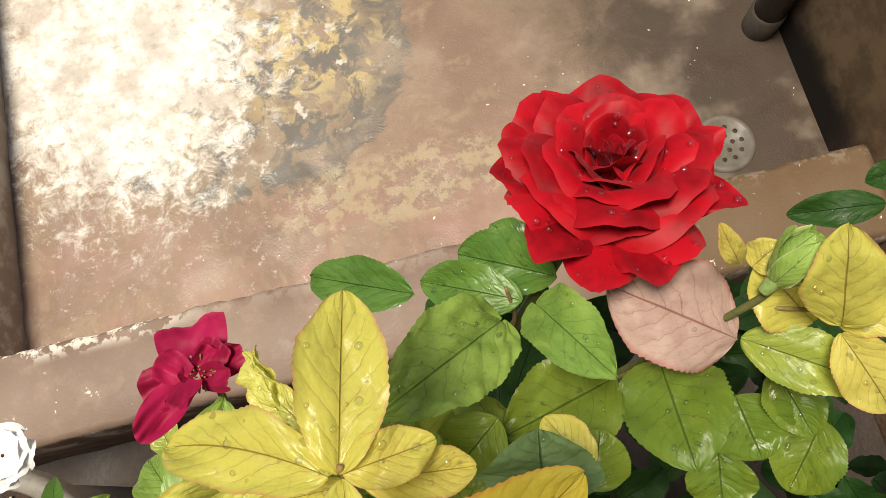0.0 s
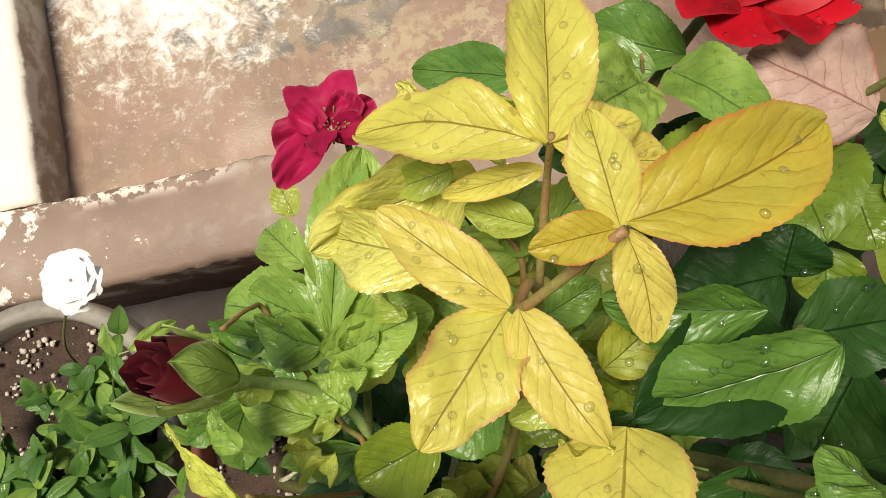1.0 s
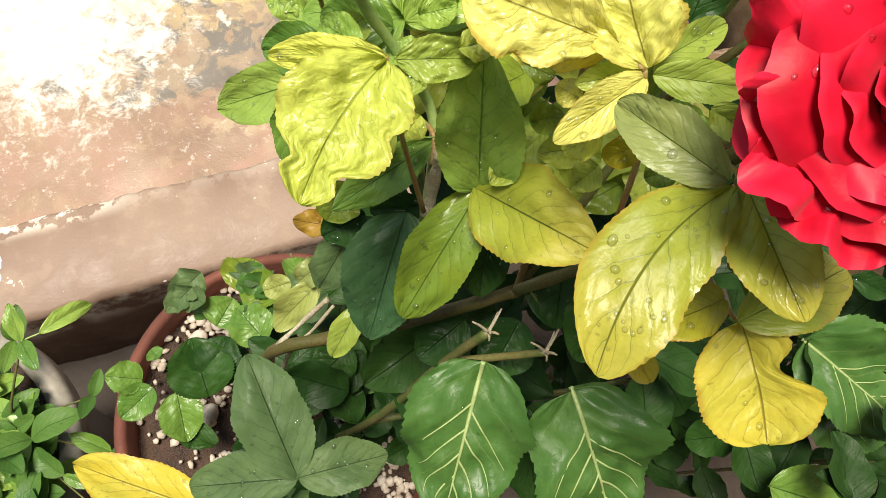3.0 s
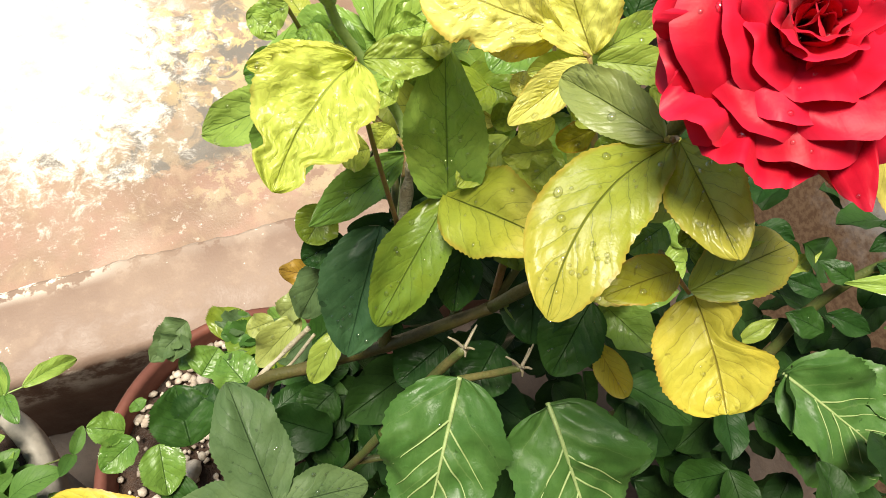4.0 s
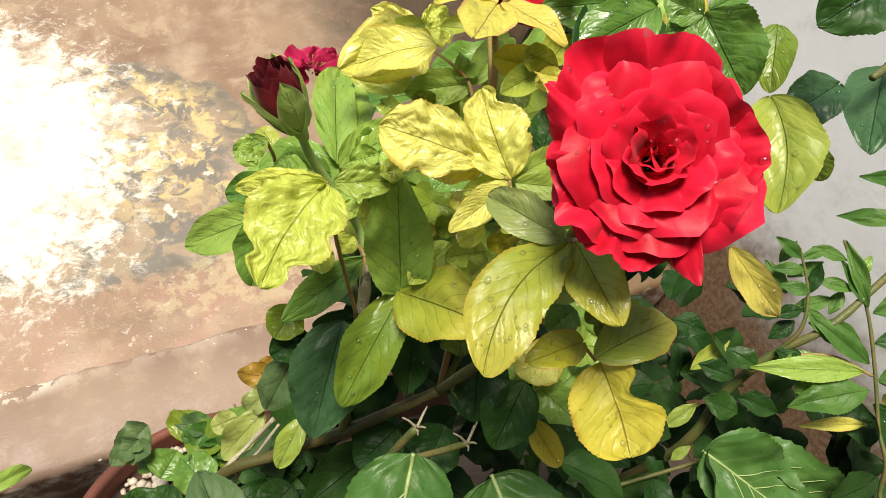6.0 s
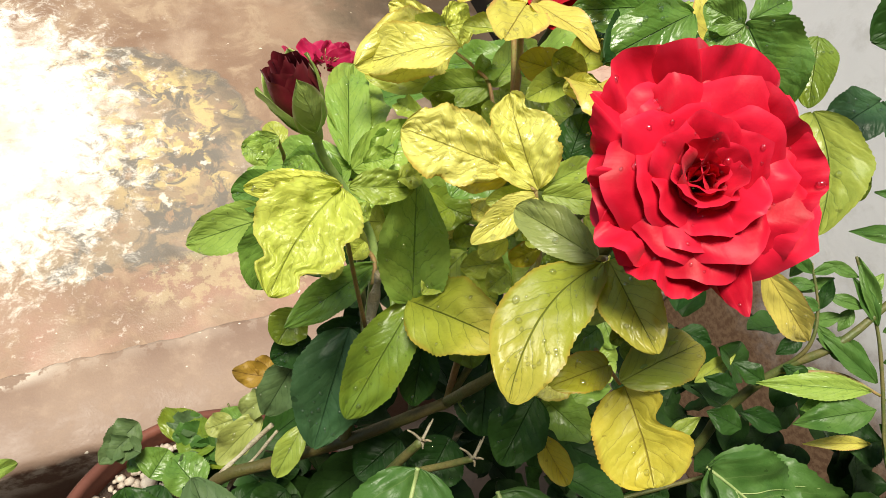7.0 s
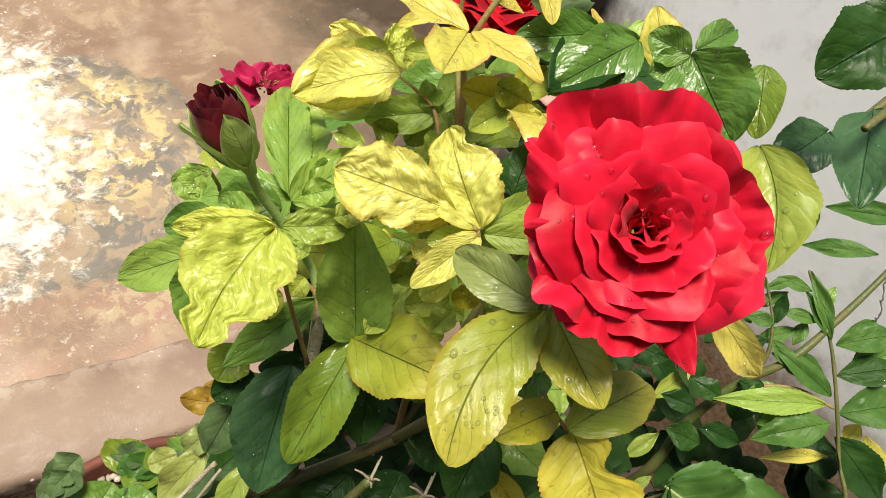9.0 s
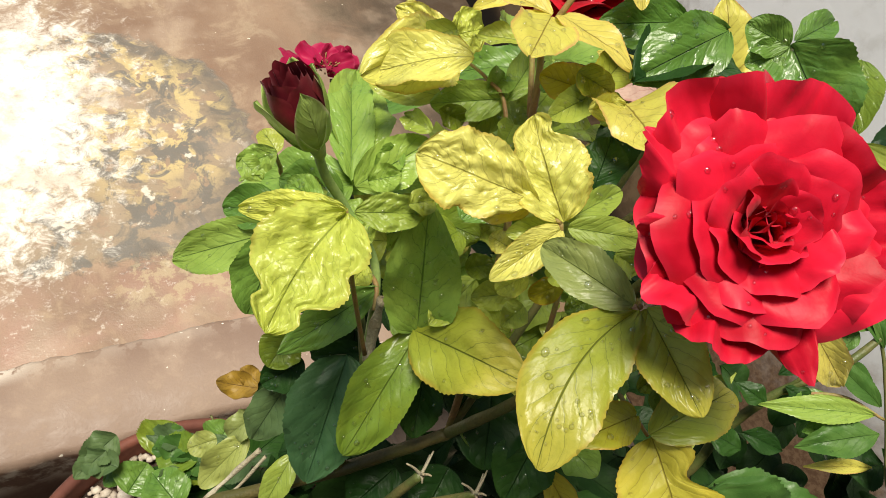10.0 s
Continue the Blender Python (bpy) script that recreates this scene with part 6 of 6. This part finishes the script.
leaf(herb, (0.450, 0.047, 0.659), (0.413, 0.106, 0.671), 0.021, (-0.50, -0.07, 0.86), HERB, teeth=0.06, drops=1, blunt=1.05)
leaf(herb, (0.463, 0.083, 0.687), (0.513, 0.068, 0.705), 0.027, (-0.55, -0.06, 0.83), HERB, teeth=0.06, drops=1, blunt=1.05)
leaf(herb, (0.458, 0.060, 0.671), (0.514, 0.041, 0.692), 0.027, (-0.54, -0.04, 0.84), DARK, teeth=0.06, drops=1, blunt=1.05)
leaf(herb, (0.444, 0.028, 0.646), (0.377, 0.046, 0.619), 0.032, (-0.48, -0.03, 0.88), HERB, teeth=0.06, drops=1, blunt=1.05)
leaf(herb, (0.453, 0.031, 0.653), (0.512, 0.012, 0.674), 0.038, (-0.53, -0.02, 0.85), HERB, teeth=0.06, drops=1, blunt=1.05)
leaf(herb, (0.446, 0.016, 0.640), (0.487, -0.052, 0.600), 0.042, (-0.50, 0.02, 0.87), DARK, teeth=0.06, drops=1, blunt=1.05)
leaf(herb, (0.444, 0.043, 0.654), (0.356, 0.089, 0.631), 0.024, (-0.48, -0.06, 0.88), SPRING, teeth=0.06, drops=1, blunt=1.05)
leaf(herb, (0.461, 0.089, 0.688), (0.458, 0.146, 0.718), 0.014, (-0.54, -0.10, 0.84), HERB, teeth=0.06, drops=1, blunt=1.05)
leaf(herb, (0.461, 0.089, 0.688), (0.450, 0.133, 0.707), 0.013, (-0.53, -0.10, 0.84), HERB, teeth=0.06, drops=1, blunt=1.05)
leaf(herb, (0.514, 0.133, 0.742), (0.481, 0.176, 0.709), 0.017, (-0.56, -0.14, 0.82), HERB, teeth=0.06, drops=1, blunt=1.05)
leaf(herb, (0.541, 0.149, 0.765), (0.481, 0.188, 0.754), 0.021, (-0.58, -0.15, 0.80), HERB, teeth=0.06, drops=1, blunt=1.05)
leaf(herb, (0.500, 0.085, 0.708), (0.470, 0.086, 0.692), 0.012, (-0.55, -0.07, 0.83), HERB, teeth=0.06, drops=1, blunt=1.05)
leaf(herb, (0.419, 0.121, 0.684), (0.433, 0.140, 0.701), 0.012, (-0.51, -0.12, 0.85), DARK, curl=0.4, teeth=0.06, drops=1, blunt=1.05)
leaf(herb, (0.419, 0.121, 0.684), (0.396, 0.139, 0.680), 0.013, (-0.50, -0.12, 0.86), HERB, teeth=0.06, drops=1, blunt=1.05)
leaf(herb, (0.426, 0.128, 0.691), (0.454, 0.106, 0.694), 0.012, (-0.52, -0.10, 0.85), HERB, teeth=0.06, drops=1, blunt=1.05)
leaf(herb, (0.419, 0.150, 0.699), (0.404, 0.175, 0.705), 0.012, (-0.51, -0.15, 0.85), HERB, teeth=0.06, drops=1, blunt=1.05)
leaf(herb, (0.419, 0.150, 0.699), (0.443, 0.146, 0.710), 0.010, (-0.52, -0.14, 0.84), HERB, teeth=0.06, drops=1, blunt=1.05)
leaf(herb, (0.419, 0.140, 0.694), (0.394, 0.154, 0.687), 0.012, (-0.50, -0.14, 0.86), HERB, teeth=0.06, drops=1, blunt=1.05)
leaf(herb, (0.430, 0.154, 0.707), (0.455, 0.131, 0.708), 0.012, (-0.53, -0.13, 0.84), HERB, teeth=0.06, drops=1, blunt=1.05)
leaf(herb, (0.409, 0.112, 0.673), (0.386, 0.118, 0.663), 0.013, (-0.49, -0.10, 0.87), DARK, teeth=0.06, drops=1, blunt=1.05)
leaf(herb, (0.414, 0.110, 0.674), (0.423, 0.083, 0.664), 0.014, (-0.50, -0.09, 0.86), HERB, teeth=0.06, drops=1, blunt=1.05)
leaf(herb, (0.459, 0.005, 0.604), (0.404, 0.029, 0.587), 0.013, (-0.47, -0.01, 0.88), YELLOW, teeth=0.06, drops=1, blunt=1.05)
leaf(herb, (0.494, -0.028, 0.605), (0.497, 0.005, 0.624), 0.025, (-0.51, 0.01, 0.86), YELLOW, teeth=0.06, drops=1, blunt=1.05)
leaf(herb, (0.468, 0.009, 0.623), (0.485, 0.016, 0.637), 0.016, (-0.51, -0.01, 0.86), YELLOW, teeth=0.06, drops=1, blunt=1.05)
leaf(herb, (0.357, 0.063, 0.579), (0.331, 0.089, 0.580), 0.028, (-0.41, -0.06, 0.91), DARK, teeth=0.06, drops=1, blunt=1.05)
leaf(herb, (0.360, 0.076, 0.588), (0.390, 0.048, 0.589), 0.023, (-0.43, -0.05, 0.90), DARK, teeth=0.06, drops=1, blunt=1.05)
leaf(herb, (0.340, 0.119, 0.575), (0.380, 0.126, 0.601), 0.017, (-0.42, -0.10, 0.90), LIME, teeth=0.06, drops=1, blunt=1.05)
leaf(herb, (0.335, 0.166, 0.599), (0.362, 0.144, 0.601), 0.024, (-0.42, -0.13, 0.90), DARK, teeth=0.06, drops=1, blunt=1.05)
leaf(herb, (0.304, 0.084, 0.537), (0.338, 0.089, 0.558), 0.016, (-0.38, -0.07, 0.92), LIME, teeth=0.06, drops=1, blunt=1.05)
leaf(herb, (0.302, 0.055, 0.520), (0.322, 0.058, 0.533), 0.010, (-0.37, -0.04, 0.93), LIME, teeth=0.06, drops=1, blunt=1.05)
leaf(herb, (0.478, 0.003, 0.600), (0.443, 0.013, 0.587), 0.042, (-0.48, -0.00, 0.88), DARK, teeth=0.06, drops=1, blunt=1.05)
leaf(herb, (0.455, 0.063, 0.659), (0.419, 0.102, 0.660), 0.026, (-0.50, -0.07, 0.86), HERB, teeth=0.06, drops=1, blunt=1.05)
leaf(herb, (0.477, 0.060, 0.669), (0.520, 0.058, 0.691), 0.027, (-0.54, -0.05, 0.84), HERB, teeth=0.06, drops=1, blunt=1.05)
leaf(herb, (0.472, 0.026, 0.647), (0.517, 0.022, 0.669), 0.034, (-0.53, -0.02, 0.85), HERB, teeth=0.06, drops=1, blunt=1.05)
leaf(herb, (0.408, 0.132, 0.670), (0.399, 0.165, 0.683), 0.013, (-0.49, -0.13, 0.86), HERB, teeth=0.06, drops=1, blunt=1.05)
leaf(herb, (0.408, 0.118, 0.663), (0.445, 0.110, 0.678), 0.014, (-0.50, -0.10, 0.86), HERB, teeth=0.06, drops=1, blunt=1.05)
leaf(herb, (0.412, 0.144, 0.679), (0.444, 0.141, 0.695), 0.011, (-0.51, -0.13, 0.85), HERB, teeth=0.06, drops=1, blunt=1.05)
leaf(herb, (0.409, 0.158, 0.685), (0.428, 0.167, 0.700), 0.011, (-0.51, -0.15, 0.85), HERB, teeth=0.06, drops=1, blunt=1.05)
leaf(herb, (0.408, 0.108, 0.658), (0.384, 0.105, 0.642), 0.015, (-0.48, -0.09, 0.87), DARK, teeth=0.06, drops=1, blunt=1.05)
leaf(herb, (0.453, 0.112, 0.684), (0.437, 0.100, 0.669), 0.012, (-0.52, -0.09, 0.85), HERB, teeth=0.06, drops=1, blunt=1.05)
leaf(herb, (0.465, 0.116, 0.693), (0.483, 0.127, 0.709), 0.011, (-0.54, -0.11, 0.83), SPRING, teeth=0.06, drops=1, blunt=1.05)
leaf(herb, (0.387, 0.094, 0.638), (0.407, 0.071, 0.636), 0.018, (-0.47, -0.07, 0.88), DARK, teeth=0.06, drops=1, blunt=1.05)
leaf(herb, (0.370, 0.087, 0.625), (0.348, 0.114, 0.628), 0.020, (-0.44, -0.09, 0.89), DARK, teeth=0.06, drops=1, blunt=1.05)
leaf(herb, (0.347, 0.090, 0.614), (0.322, 0.113, 0.613), 0.020, (-0.42, -0.09, 0.90), DARK, teeth=0.06, drops=1, blunt=1.05)
leaf(herb, (0.427, 0.047, 0.635), (0.393, 0.055, 0.620), 0.022, (-0.47, -0.04, 0.88), GREEN, teeth=0.06, drops=1, blunt=1.05)
leaf(herb, (0.482, 0.080, 0.682), (0.509, 0.087, 0.701), 0.015, (-0.55, -0.07, 0.83), SPRING, teeth=0.06, drops=1, blunt=1.05)
leaf(herb, (0.422, 0.069, 0.643), (0.383, 0.077, 0.626), 0.027, (-0.47, -0.06, 0.88), GREEN, teeth=0.06, drops=1, blunt=1.05)

# ---- the herbs in the grey pot ----
clump = thing("flowering_herb", "small-leaved herb with one white flower in the grey pot", "herb")
rnd = random.Random(12)
small = []
for k in range(5):
    s = leaf_surface((0, 0, 0), (0.024, 0, 0), (0.010, 0.012, 0.009, 0.013, 0.011)[k], (0, 0, 1), seed=k * 3, teeth=0.0, arch=0.10, wave=0.03, quilt=0.0, shape=0.95)
    me = bpy.data.meshes.new("leaf")
    bm = grid_bm(s, 10, 6)
    bm.to_mesh(me)
    bm.free()
    me.polygons.foreach_set("use_smooth", [True] * len(me.polygons))
    me.materials.append((HERB, HERB, GREEN, HERB, SPRING)[k])
    small.append(me)


def sprig(root, top, pairs, size):
    root, top = Vector(root), Vector(top)
    mid = (root + top) / 2 + Vector((0, 0, 0.02))
    part("stem", tube_bm([root, mid, top], 0.0014, 0.0009, 6), STEM, clump)
    for i in range(pairs):
        f = 0.35 + 0.65 * i / max(1, pairs - 1)
        p = root * (1 - f) ** 2 + mid * 2 * f * (1 - f) + top * f * f
        yaw = rnd.uniform(0, 360)
        for turn in (0, 180):
            ob = new("leaf", rnd.choice(small))
            ob.parent = clump
            ob.matrix_basis = pose(*p, rnd.uniform(-25, 25), rnd.uniform(-45, 5), yaw + turn + rnd.uniform(-25, 25)) @ Matrix.Scale(size * rnd.uniform(0.75, 1.2), 4)


for k in range(62):
    a, r = rnd.uniform(-2.9, 0.9), 0.125 * math.sqrt(rnd.random())
    root = Vector((-0.492 + r * math.cos(a), 0.185 + r * math.sin(a), 0.275))
    lean = Vector((rnd.uniform(-0.03, 0.05), rnd.uniform(-0.06, 0.03), rnd.uniform(0.03, 0.10)))
    sprig(root, root + lean, rnd.choice((3, 4, 5)), rnd.uniform(1.2, 1.9))
for top in ((-0.367, 0.298, 0.345), (-0.300, 0.215, 0.365), (-0.340, 0.150, 0.36), (-0.320, 0.110, 0.35), (-0.350, 0.060, 0.36), (-0.300, 0.160, 0.34)):
    sprig((-0.400, 0.22, 0.275), top, 2, 1.5)
part("stem", tube_bm([(-0.455, 0.270, 0.275), (-0.430, 0.300, 0.35), (-0.380, 0.352, 0.412)], 0.0018, 0.0013, 8), STEM, clump)
# a taller shoot with three bright leaves at the rim
part("stem", tube_bm([(-0.405, 0.225, 0.275), (-0.370, 0.230, 0.37), (-0.330, 0.268, 0.435)], 0.0016, 0.0010, 8), STEM, clump)
part("stem", tube_bm([(-0.330, 0.268, 0.435), (-0.322, 0.269, 0.436), (-0.313, 0.270, 0.437)], 0.0009, 0.0007, 6), YOUNG, clump)
leaf(clump, (-0.313, 0.270, 0.437), (-0.272, 0.293, 0.410), 0.0165, (-0.1, -0.3, 0.95), SPRING, 2, teeth=0.0, shape=0.95, bend=0.03)
leaf(clump, (-0.330, 0.268, 0.435), (-0.329, 0.301, 0.450), 0.0150, (-0.1, -0.3, 0.95), SPRING, 2, teeth=0.0)
leaf(clump, (-0.330, 0.268, 0.435), (-0.318, 0.235, 0.445), 0.0150, (0.1, -0.3, 0.95), GREEN, 2, teeth=0.0)
flower = tagged(new("white_flower"), "white many-petalled flower")
flower.parent = clump
for i in range(16):
    th, f = i * 2.399963, i / 15
    out = Vector((math.cos(th), math.sin(th), 0))
    s = petal_surface(Vector((0, 0, 1)), Vector((0, 0, 1)).cross(out), out, Vector((-0.376, 0.358, 0.415)), 0.022 + 0.012 * f, 0.032, radians(62 + 26 * f), radians(10), 0.08, 0.002, i * 1.3, 0.05)
    part("petal", grid_bm(s, 12, 12), WHITE, flower)

# ---- water drops on leaves and petals ----
n = Nodes("water")
clear, gloss, share = n.node("BsdfTransparent"), n.node("BsdfGlossy"), n.node("MixShader")
gloss.inputs["Roughness"].default_value = 0.03
facing = n.node("Fresnel")
facing.inputs["IOR"].default_value = 1.33
n.put(n.math("MULTIPLY_ADD", facing.outputs[0], 0.45, 0.12), share.inputs[0])
n.put(clear.outputs[0], share.inputs[1])
n.put(gloss.outputs[0], share.inputs[2])
n.put(share.outputs[0], n.out.inputs[0])
WATER = n.mat
bm = bmesh.new()
rnd = random.Random(9)
for p, nrm, r in DROPS:
    a = nrm.orthogonal().normalized()
    b = nrm.cross(a)
    st = rnd.uniform(0.8, 1.35)
    r *= 1.05
    rings = [[bm.verts.new(p + (a * math.cos(q) * st + b * math.sin(q)) * r * math.cos(e) + nrm * (r * 0.85 * math.sin(e) - 0.0001)) for q in (2 * math.pi * k / 9 for k in range(9))] for e in (-0.25, 0.25, 0.8, 1.25)]
    for x, y in zip(rings, rings[1:]):
        for k in range(9):
            bm.faces.new((x[k], x[(k + 1) % 9], y[(k + 1) % 9], y[k]))
    bm.faces.new(rings[-1])
drops = part("water_drops", bm, WATER, bush, "clear rain drops on leaves and petals")
tagged(drops, kind="stuff")
